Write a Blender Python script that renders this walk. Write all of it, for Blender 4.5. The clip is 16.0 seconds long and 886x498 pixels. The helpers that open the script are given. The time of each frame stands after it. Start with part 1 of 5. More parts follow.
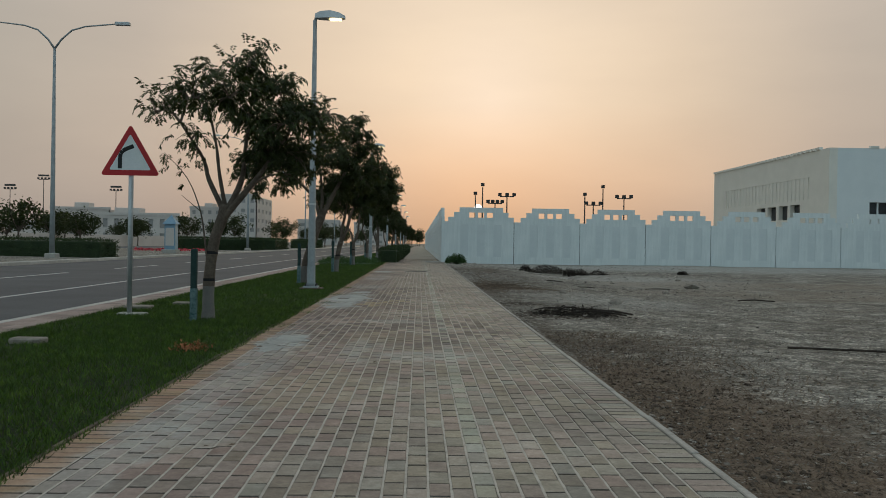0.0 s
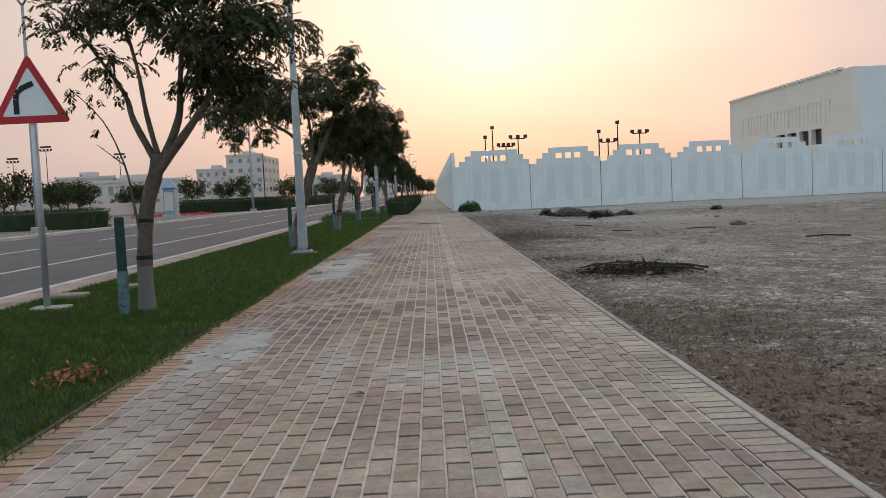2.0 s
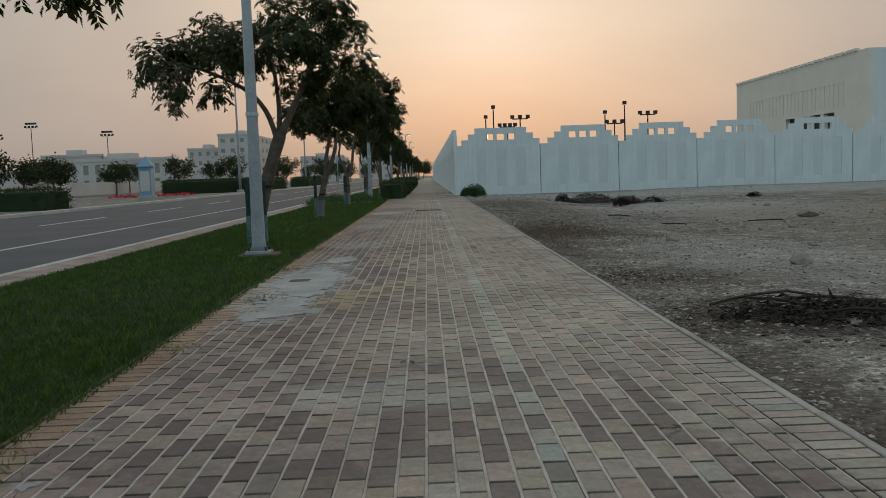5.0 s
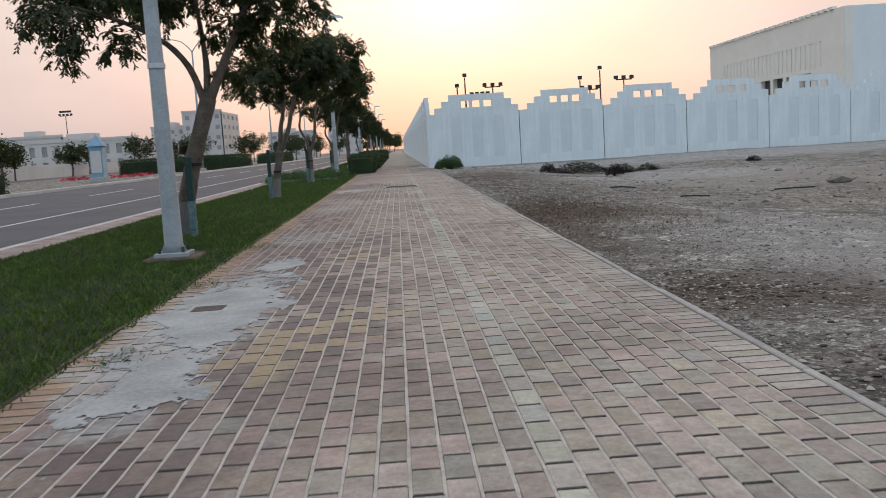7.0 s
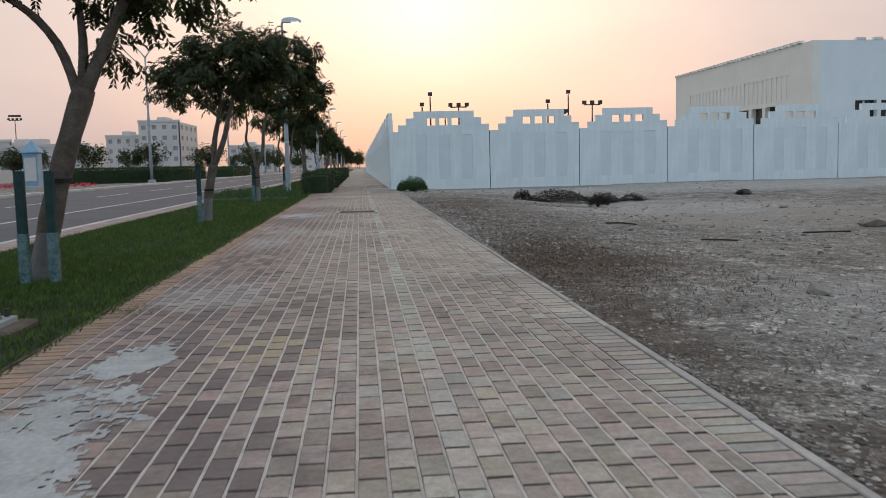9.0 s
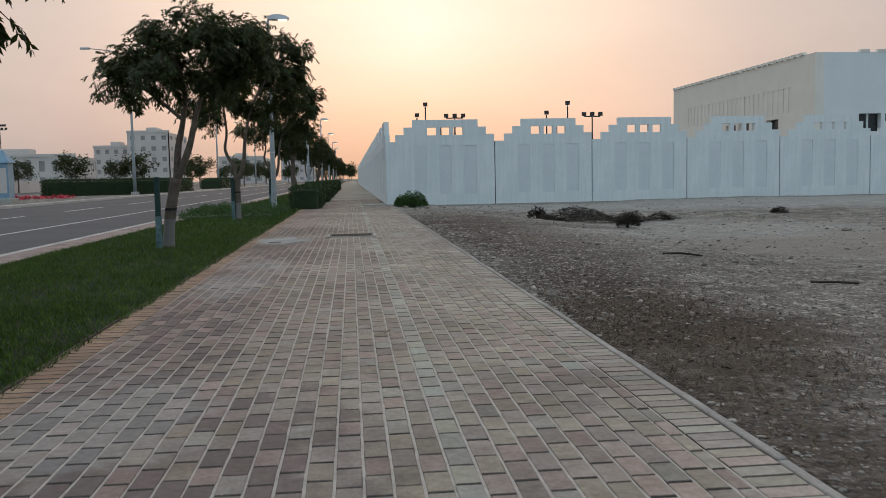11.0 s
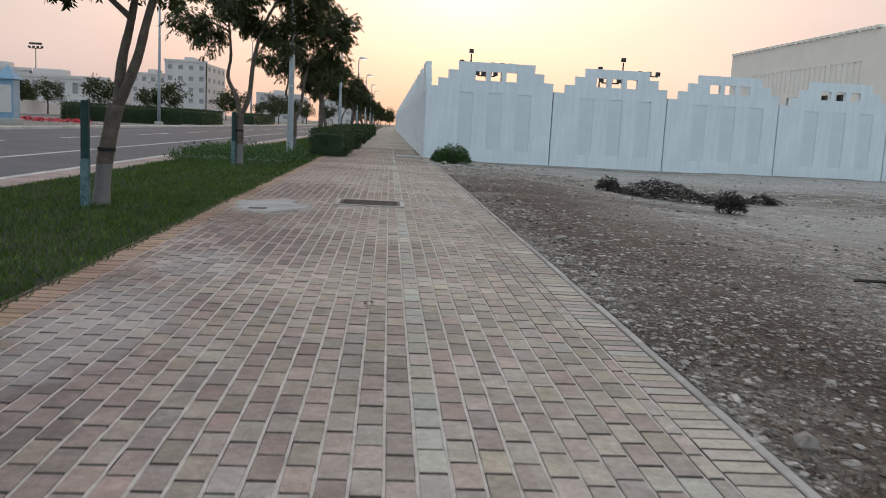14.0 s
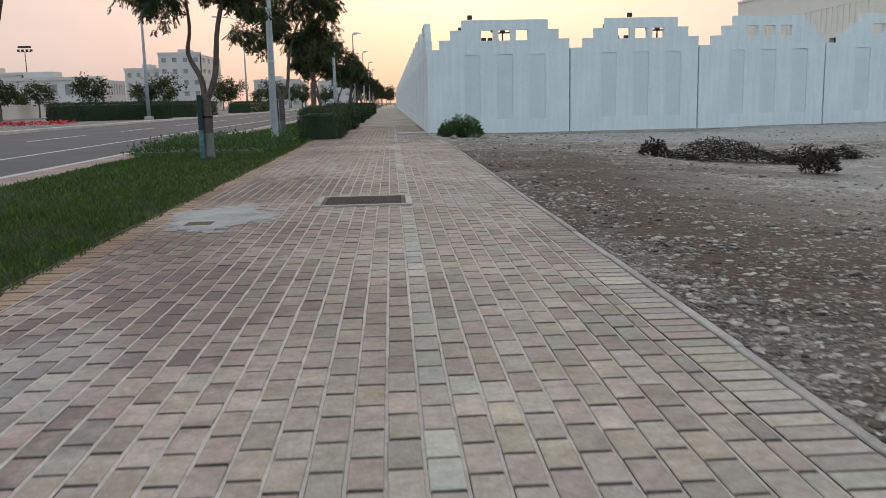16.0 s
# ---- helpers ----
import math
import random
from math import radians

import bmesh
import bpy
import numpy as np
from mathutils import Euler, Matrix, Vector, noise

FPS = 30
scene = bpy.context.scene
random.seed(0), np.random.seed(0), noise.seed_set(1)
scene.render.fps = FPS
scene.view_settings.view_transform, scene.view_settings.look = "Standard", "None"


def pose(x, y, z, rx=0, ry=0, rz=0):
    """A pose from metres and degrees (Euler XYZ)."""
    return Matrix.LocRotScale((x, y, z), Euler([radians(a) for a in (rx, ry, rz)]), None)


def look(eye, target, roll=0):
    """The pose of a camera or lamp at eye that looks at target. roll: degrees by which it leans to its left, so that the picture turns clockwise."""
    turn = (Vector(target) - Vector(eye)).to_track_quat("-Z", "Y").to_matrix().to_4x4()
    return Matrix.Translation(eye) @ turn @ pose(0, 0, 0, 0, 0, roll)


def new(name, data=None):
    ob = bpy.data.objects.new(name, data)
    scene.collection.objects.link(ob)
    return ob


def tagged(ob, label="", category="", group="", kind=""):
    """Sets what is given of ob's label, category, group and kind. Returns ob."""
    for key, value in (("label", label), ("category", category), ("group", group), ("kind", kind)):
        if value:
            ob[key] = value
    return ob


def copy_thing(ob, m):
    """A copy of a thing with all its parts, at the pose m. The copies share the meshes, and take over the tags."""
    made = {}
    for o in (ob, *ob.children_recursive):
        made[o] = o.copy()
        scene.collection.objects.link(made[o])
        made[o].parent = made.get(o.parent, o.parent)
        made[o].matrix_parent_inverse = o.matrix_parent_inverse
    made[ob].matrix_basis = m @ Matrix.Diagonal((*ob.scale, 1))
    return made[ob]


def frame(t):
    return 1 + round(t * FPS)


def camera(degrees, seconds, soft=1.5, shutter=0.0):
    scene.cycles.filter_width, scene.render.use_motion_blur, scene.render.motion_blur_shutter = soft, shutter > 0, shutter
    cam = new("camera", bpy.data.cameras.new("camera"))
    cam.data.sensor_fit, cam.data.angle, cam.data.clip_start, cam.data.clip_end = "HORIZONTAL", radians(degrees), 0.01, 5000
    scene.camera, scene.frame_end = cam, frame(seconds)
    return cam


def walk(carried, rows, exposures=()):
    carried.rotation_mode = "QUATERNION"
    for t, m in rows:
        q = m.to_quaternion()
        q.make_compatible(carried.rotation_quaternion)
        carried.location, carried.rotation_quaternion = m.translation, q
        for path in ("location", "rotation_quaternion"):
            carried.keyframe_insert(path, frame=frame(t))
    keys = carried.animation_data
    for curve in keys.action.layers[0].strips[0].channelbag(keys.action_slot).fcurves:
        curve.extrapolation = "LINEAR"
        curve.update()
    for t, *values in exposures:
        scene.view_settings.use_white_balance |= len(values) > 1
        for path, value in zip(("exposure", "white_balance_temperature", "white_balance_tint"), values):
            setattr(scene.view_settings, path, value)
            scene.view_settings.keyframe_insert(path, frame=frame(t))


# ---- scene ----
cam = camera(54.1, 16.0, 0.7, 0.25)
PATH = [
    (0, (0.082, 0.406, 1.101), (0.137, 2.405, 1.089), 0.9),
    (0.5, (0.108, 1.192, 1.091), (0.117, 3.192, 1.051), -0.8),
    (1, (0.106, 1.958, 1.082), (0.119, 3.956, 0.984), -1.6),
    (1.5, (0.141, 2.833, 1.072), (0.166, 4.829, 0.946), -2.3),
    (2, (0.13, 3.641, 1.079), (0.153, 5.636, 0.949), -2.6),
    (2.5, (0.114, 4.516, 1.09), (0.149, 6.51, 0.939), -2.3),
    (3, (0.057, 5.344, 1.069), (0.095, 7.338, 0.923), -1.5),
    (3.5, (0.051, 6.18, 1.107), (0.096, 8.179, 1.062), -0.8),
    (4, (0.019, 6.928, 1.087), (0.058, 8.926, 0.999), -1.4),
    (6.5, (-0.043, 10.845, 1.008), (-0.005, 12.833, 0.788), -2.4),
    (7, (-0.039, 11.599, 0.998), (0.051, 13.583, 0.762), -3.5),
    (7.5, (-0.009, 12.373, 0.997), (0.164, 14.35, 0.748), -2.8),
    (8, (0.048, 13.207, 0.976), (0.238, 15.182, 0.722), -3.1),
    (8.5, (0.065, 14.022, 1.013), (0.201, 16.005, 0.783), -1.2),
    (9, (0.078, 14.831, 1.017), (0.264, 16.813, 0.823), -1.4),
    (9.5, (0.024, 15.653, 1.047), (0.229, 17.637, 0.901), -1.5),
    (12, (0.021, 19.544, 1.076), (0.225, 21.526, 0.898), -0.1),
    (12.5, (0.023, 20.321, 1.085), (0.266, 22.298, 0.905), 4.2),
    (13, (0.082, 21.125, 1.078), (0.345, 23.088, 0.8), 6.1),
    (13.5, (0.15, 21.889, 1.058), (0.409, 23.841, 0.705), 5.0),
    (14, (0.213, 22.654, 1.067), (0.349, 24.63, 0.789), 3.1),
    (14.5, (0.258, 23.399, 1.063), (0.36, 25.379, 0.8), 0.3),
    (15, (0.307, 24.238, 1.001), (0.442, 26.212, 0.707), -0.8),
    (15.5, (0.317, 25.029, 0.897), (0.458, 26.997, 0.571), -1.2),
    (16, (0.286, 25.887, 0.942), (0.396, 27.856, 0.606), -1.3),
]
EXPOSURES = [(0, -0.25, 6350, -4), (0.5, -0.2, 6350, -3), (1, 0.1, 6500, 1), (1.5, 0.4, 6550, 9), (2, 0.38, 6550, 9), (2.5, 0.38, 6500, 10), (3, 0.48, 6450, 11), (3.5, 0.02, 6050, -1), (4, -0.26, 6350, -3), (6.5, 0.29, 6250, 7), (7, 0.55, 6250, 10), (7.5, 0.25, 6300, 9), (8, 0.78, 6300, 10),
             (8.5, 0.32, 6200, 8), (9, 0.38, 6150, 8), (9.5, -0.06, 6050, -1), (12, 0.31, 6380, 9), (12.5, 0.32, 6350, 9), (13, 0.3, 6350, 7), (13.5, 0.92, 6350, 9), (14, 0.55, 6300, 8), (14.5, 0.36, 6230, 8), (15, 0.58, 6250, 8), (15.5, 0.72, 6350, 8), (16, 0.58, 6350, 7)]
walk(cam, [(t, look(eye, target, roll)) for t, eye, target, roll in PATH], EXPOSURES)

# ---- world, sun ----
SUN = Vector((0.067, 0.997, 0.0415)).normalized()
# the dust glows brightest a little above the sun
GLOW = Vector((0.08, 0.98, 0.165)).normalized()


def link(nt, a, b):
    nt.links.new(a, b)


def node(nt, kind, **values):
    n = nt.nodes.new(kind)
    for key, value in values.items():
        if key in n.inputs:
            n.inputs[key].default_value = value
    return n


def calc(nt, op, a, b=0.0, clamp=False):
    n = nt.nodes.new("ShaderNodeMath")
    n.operation, n.use_clamp = op, clamp
    for i, v in enumerate((a, b)):
        if isinstance(v, (int, float)):
            n.inputs[i].default_value = v
        else:
            link(nt, v, n.inputs[i])
    return n.outputs[0]


def ramp(nt, fac, stops):
    n = nt.nodes.new("ShaderNodeValToRGB")
    while len(n.color_ramp.elements) < len(stops):
        n.color_ramp.elements.new(0.5)
    for e, (p, c) in zip(n.color_ramp.elements, stops):
        e.position = p
        e.color = (*c, 1) if len(c) == 3 else c
    link(nt, fac, n.inputs[0])
    return n.outputs[0]


def blend(nt, fac, a, b, mode="MIX"):
    n = nt.nodes.new("ShaderNodeMix")
    n.data_type, n.blend_type = "RGBA", mode
    for slot, v in ((0, fac), (6, a), (7, b)):
        if isinstance(v, (int, float)):
            n.inputs[slot].default_value = v
        elif isinstance(v, tuple):
            n.inputs[slot].default_value = (*v, 1)
        else:
            link(nt, v, n.inputs[slot])
    return n.outputs[2]


def make_sky():
    world = bpy.data.worlds.new("hazy_dusk")
    scene.world = world
    world.use_nodes = True
    nt = world.node_tree
    nt.nodes.clear()
    out = nt.nodes.new("ShaderNodeOutputWorld")
    sky = nt.nodes.new("ShaderNodeTexSky")
    sky.sky_type, sky.sun_disc = "NISHITA", False
    sky.sun_elevation, sky.sun_rotation = math.asin(SUN.z), math.atan2(SUN.x, SUN.y)
    sky.dust_density, sky.air_density, sky.ozone_density = 6.0, 1.5, 3.0
    clear = nt.nodes.new("ShaderNodeBackground")
    clear.inputs[1].default_value = SKY_CLEAR
    link(nt, sky.outputs[0], clear.inputs[0])
    # dusty air: brightness and tint by the angle from the sun and the height
    tc = nt.nodes.new("ShaderNodeTexCoord")
    dot = nt.nodes.new("ShaderNodeVectorMath")
    dot.operation = "DOT_PRODUCT"
    dot.inputs[1].default_value = SUN
    link(nt, tc.outputs["Generated"], dot.inputs[0])
    near = calc(nt, "ARCCOSINE", calc(nt, "MINIMUM", dot.outputs["Value"], 0.99999))
    near = calc(nt, "DIVIDE", near, math.pi)
    lit = nt.nodes.new("ShaderNodeVectorMath")
    lit.operation = "DOT_PRODUCT"
    lit.inputs[1].default_value = GLOW
    link(nt, tc.outputs["Generated"], lit.inputs[0])
    away = calc(nt, "DIVIDE", calc(nt, "ARCCOSINE", calc(nt, "MINIMUM", lit.outputs["Value"], 0.99999)), math.pi)
    col = ramp(nt, away, SKY_STOPS)
    sep = nt.nodes.new("ShaderNodeSeparateXYZ")
    link(nt, tc.outputs["Generated"], sep.inputs[0])
    low = ramp(nt, calc(nt, "MAXIMUM", sep.outputs[2], 0.0), ((0.0, LOW_AIR), (0.06, (0.9, 0.87, 0.87)), (0.2, (1, 1, 1)), (1.0, HIGH_AIR)))
    amber = ramp(nt, calc(nt, "MAXIMUM", sep.outputs[2], 0.0), ((0.0, (0.90, 0.64, 0.47)), (0.06, (1.0, 0.81, 0.68)), (0.16, (1, 1, 1)), (1.0, HIGH_AIR)))
    low = blend(nt, ramp(nt, near, ((0.0, (1, 1, 1)), (0.13, (0, 0, 0)))), low, amber)
    col = blend(nt, 1.0, col, low, "MULTIPLY")
    cloud = node(nt, "ShaderNodeTexNoise", Scale=2.2, Detail=5.0, Roughness=0.55)
    stretch = nt.nodes.new("ShaderNodeMapping")
    stretch.inputs["Scale"].default_value = (1.0, 1.0, 3.5)
    link(nt, tc.outputs["Generated"], stretch.inputs[0])
    link(nt, stretch.outputs[0], cloud.inputs["Vector"])
    veil = ramp(nt, cloud.outputs[0], ((0.35, (0.95, 0.95, 0.95)), (0.7, (1.08, 1.07, 1.05))))
    col = blend(nt, 1.0, col, veil, "MULTIPLY")
    disc = calc(nt, "MULTIPLY", calc(nt, "GREATER_THAN", dot.outputs["Value"], math.cos(radians(0.27))), 1.6)
    col = blend(nt, 1.0, col, disc, "ADD")
    haze = nt.nodes.new("ShaderNodeBackground")
    haze.inputs[1].default_value = SKY_HAZE
    link(nt, col, haze.inputs[0])
    both = nt.nodes.new("ShaderNodeAddShader")
    link(nt, clear.outputs[0], both.inputs[0])
    link(nt, haze.outputs[0], both.inputs[1])
    link(nt, both.outputs[0], out.inputs[0])


SKY_CLEAR, SKY_HAZE = 0.03, 1.0
SKY_STOPS = ((0.0, (1.07, 0.825, 0.70)), (0.03, (0.99, 0.745, 0.60)), (0.065, (0.865, 0.645, 0.52)), (0.12, (0.66, 0.515, 0.455)), (0.22, (0.47, 0.405, 0.38)), (0.5, (0.47, 0.49, 0.515)), (1.0, (0.43, 0.56, 0.665)))
LOW_AIR, HIGH_AIR = (0.80, 0.75, 0.75), (1.3, 1.4, 1.55)
make_sky()
sun_lamp = new("sun", bpy.data.lights.new("sun", "SUN"))
sun_lamp.data.energy, sun_lamp.data.angle, sun_lamp.data.color = 0.7, radians(10), (1.0, 0.72, 0.42)
sun_lamp.matrix_world = look((0, 0, 30), Vector((0, 0, 30)) - SUN)


# ---- materials ----
def surface(name, c1, c2, scale=4.0, fine=60.0, rough=0.85, bump=0.3, depth=0.01, metallic=0.0, extra=None, vary=None, spread=0.25):
    """A procedural surface: two scales of mottling between two colours, fine relief, and brightness that differs from piece to piece."""
    m = bpy.data.materials.new(name)
    m.use_nodes = True
    nt = m.node_tree
    bsdf = nt.nodes["Principled BSDF"]
    tc = nt.nodes.new("ShaderNodeTexCoord")
    big = node(nt, "ShaderNodeTexNoise", Scale=scale, Detail=4.0, Roughness=0.6)
    small = node(nt, "ShaderNodeTexNoise", Scale=fine, Detail=4.0, Roughness=0.65)
    link(nt, tc.outputs["Object"], big.inputs["Vector"])
    link(nt, tc.outputs["Object"], small.inputs["Vector"])
    f = calc(nt, "ADD", calc(nt, "MULTIPLY", big.outputs[0], 0.6), calc(nt, "MULTIPLY", small.outputs[0], 0.4))
    f = ramp(nt, f, ((0.36, (0, 0, 0)), (0.64, (1, 1, 1))))
    col = blend(nt, f, c1, c2)
    if vary:
        if vary == "object":
            rnd = nt.nodes.new("ShaderNodeObjectInfo").outputs["Random"]
        else:
            rnd = nt.nodes.new("ShaderNodeNewGeometry").outputs["Random Per Island"]
        v = ramp(nt, rnd, ((0.0, (1 - spread,) * 3), (1.0, (1 + spread,) * 3)))
        col = blend(nt, 1.0, col, v, "MULTIPLY")
    if extra:
        col = extra(nt, tc, col, big.outputs[0], small.outputs[0])
    link(nt, col, bsdf.inputs["Base Color"])
    bsdf.inputs["Roughness"].default_value = rough
    bsdf.inputs["Metallic"].default_value = metallic
    bsdf.inputs["Specular IOR Level"].default_value = 0.3
    bp = node(nt, "ShaderNodeBump", Strength=bump, Distance=depth)
    link(nt, small.outputs[0], bp.inputs["Height"])
    link(nt, bp.outputs[0], bsdf.inputs["Normal"])
    return m


def split(nt, vec):
    s = nt.nodes.new("ShaderNodeSeparateXYZ")
    link(nt, vec, s.inputs[0])
    return s.outputs


def blot(nt, xyz, cx, cy, rx, ry, noise_out, edge=0.6):
    """A ragged stain round a place of the plan: 1 inside, 0 outside."""
    dx = calc(nt, "DIVIDE", calc(nt, "SUBTRACT", xyz[0], cx), rx)
    dy = calc(nt, "DIVIDE", calc(nt, "SUBTRACT", xyz[1], cy), ry)
    d = calc(nt, "SQRT", calc(nt, "ADD", calc(nt, "MULTIPLY", dx, dx), calc(nt, "MULTIPLY", dy, dy)))
    d = calc(nt, "ADD", d, calc(nt, "MULTIPLY", calc(nt, "SUBTRACT", noise_out, 0.5), 2.4))
    n = nt.nodes.new("ShaderNodeMapRange")
    n.interpolation_type = "SMOOTHSTEP"
    for i, v in enumerate((1.0 + edge / 2, 1.0 - edge / 2, 0.0, 1.0)):
        n.inputs[i + 1].default_value = v
    link(nt, d, n.inputs[0])
    return n.outputs[0]


MORTAR_SPILLS = ((-1.36, 17.0, 0.36, 1.9), (-1.40, 10.1, 0.24, 0.8), (-1.2, 33.4, 0.42, 0.8))
LIME_STAINS = ((-1.36, 8.3, 0.24, 2.6), (-0.55, 9.4, 0.14, 0.8), (-1.3, 5.6, 0.4, 0.7), (-1.1, 22.0, 0.4, 0.8), (-1.2, 27.0, 0.3, 1.0), (-1.1, 29.0, 0.3, 0.6), (0.95, 34.4, 0.25, 0.5), (-1.45, 4.0, 0.2, 1.6), (0.2, 8.9, 0.5, 0.35), (-0.2, 12.6, 0.5, 0.3))
OCHRE_STAINS = ((-0.75, 16.2, 0.36, 0.6), (-0.42, 16.6, 0.34, 0.6), (-0.9, 15.7, 0.3, 0.4), (-0.45, 19.8, 0.3, 0.4))
FAINT_OCHRE = ((-0.75, 7.0, 0.4, 0.9), (-0.35, 10.6, 0.4, 0.7))
DARK_STAINS = ((-1.1, 13.0, 0.5, 3.0), (-0.6, 17.5, 0.5, 1.5), (-0.7, 11.6, 0.5, 0.9), (-0.8, 20.5, 0.8, 2.5), (0.3, 11.5, 0.9, 2.0), (-1.2, 24.0, 0.4, 4.0), (-0.9, 29.8, 0.6, 1.8), (-0.9, 36.5, 0.7, 1.3))


def paver_stains(nt, tc, col, big, small, piece="island"):
    if piece == "object":
        lot = nt.nodes.new("ShaderNodeObjectInfo").outputs["Random"]
    else:
        lot = nt.nodes.new("ShaderNodeNewGeometry").outputs["Random Per Island"]
    some = calc(nt, "GREATER_THAN", calc(nt, "FRACT", calc(nt, "MULTIPLY", lot, 7.31)), 0.45)
    geo = nt.nodes.new("ShaderNodeNewGeometry")
    at = geo.outputs["Position"]
    xyz = split(nt, at)
    hue = ramp(nt, calc(nt, "FRACT", calc(nt, "MULTIPLY", lot, 13.7)), ((0.0, (1.07, 0.95, 0.93)), (0.45, (1.0, 1.0, 1.0)), (0.75, (1.03, 1.01, 0.90)), (1.0, (0.95, 1.02, 1.02))))
    col = blend(nt, 1.0, col, hue, "MULTIPLY")
    rag = node(nt, "ShaderNodeTexNoise", Scale=3.0, Detail=5.0, Roughness=0.65)
    link(nt, at, rag.inputs["Vector"])
    wide = node(nt, "ShaderNodeTexNoise", Scale=0.55, Detail=3.0, Roughness=0.6)
    link(nt, at, wide.inputs["Vector"])
    tone = ramp(nt, wide.outputs[0], ((0.32, (0.66, 0.63, 0.63)), (0.68, (1.18, 1.18, 1.15))))
    col = blend(nt, 0.9, col, tone, "MULTIPLY")
    # foot-worn middle is greyer, the planted side more plum
    side = nt.nodes.new("ShaderNodeMapRange")
    for i, v in enumerate((-1.6, 0.3, 1.0, 0.0)):
        side.inputs[i + 1].default_value = v
    link(nt, xyz[0], side.inputs[0])
    col = blend(nt, side.outputs[0], col, blend(nt, 1.0, col, (0.86, 0.78, 0.80), "MULTIPLY"))
    for group, colour, amount in ((DARK_STAINS, (0.13, 0.10, 0.095), 0.62), (OCHRE_STAINS, (0.36, 0.28, 0.17), 0.62), (FAINT_OCHRE, (0.35, 0.28, 0.18), 0.28), (LIME_STAINS, (0.46, 0.47, 0.44), 0.28), (MORTAR_SPILLS, (0.45, 0.46, 0.44), 0.6)):
        for s in group:
            mask = blot(nt, xyz, *s, rag.outputs[0])
            if group is OCHRE_STAINS:
                mask = calc(nt, "MULTIPLY", mask, some)
            if group is DARK_STAINS:
                mask = calc(nt, "MULTIPLY", mask, calc(nt, "SUBTRACT", 1.15, some))
            col = blend(nt, calc(nt, "MULTIPLY", mask, amount), col, colour)
    dust = node(nt, "ShaderNodeTexNoise", Scale=28.0, Detail=5.0, Roughness=0.7)
    link(nt, at, dust.inputs["Vector"])
    col = blend(nt, 0.8, col, ramp(nt, dust.outputs[0], ((0.3, (0.74, 0.73, 0.72)), (0.7, (1.2, 1.2, 1.2)))), "MULTIPLY")
    return col


def paver(name, c1, c2, vary, spread=0.19):
    return surface(name, c1, c2, 9.0, 75.0, 0.85, 0.6, 0.006, extra=lambda *a: paver_stains(*a, piece=vary), vary=vary, spread=spread)


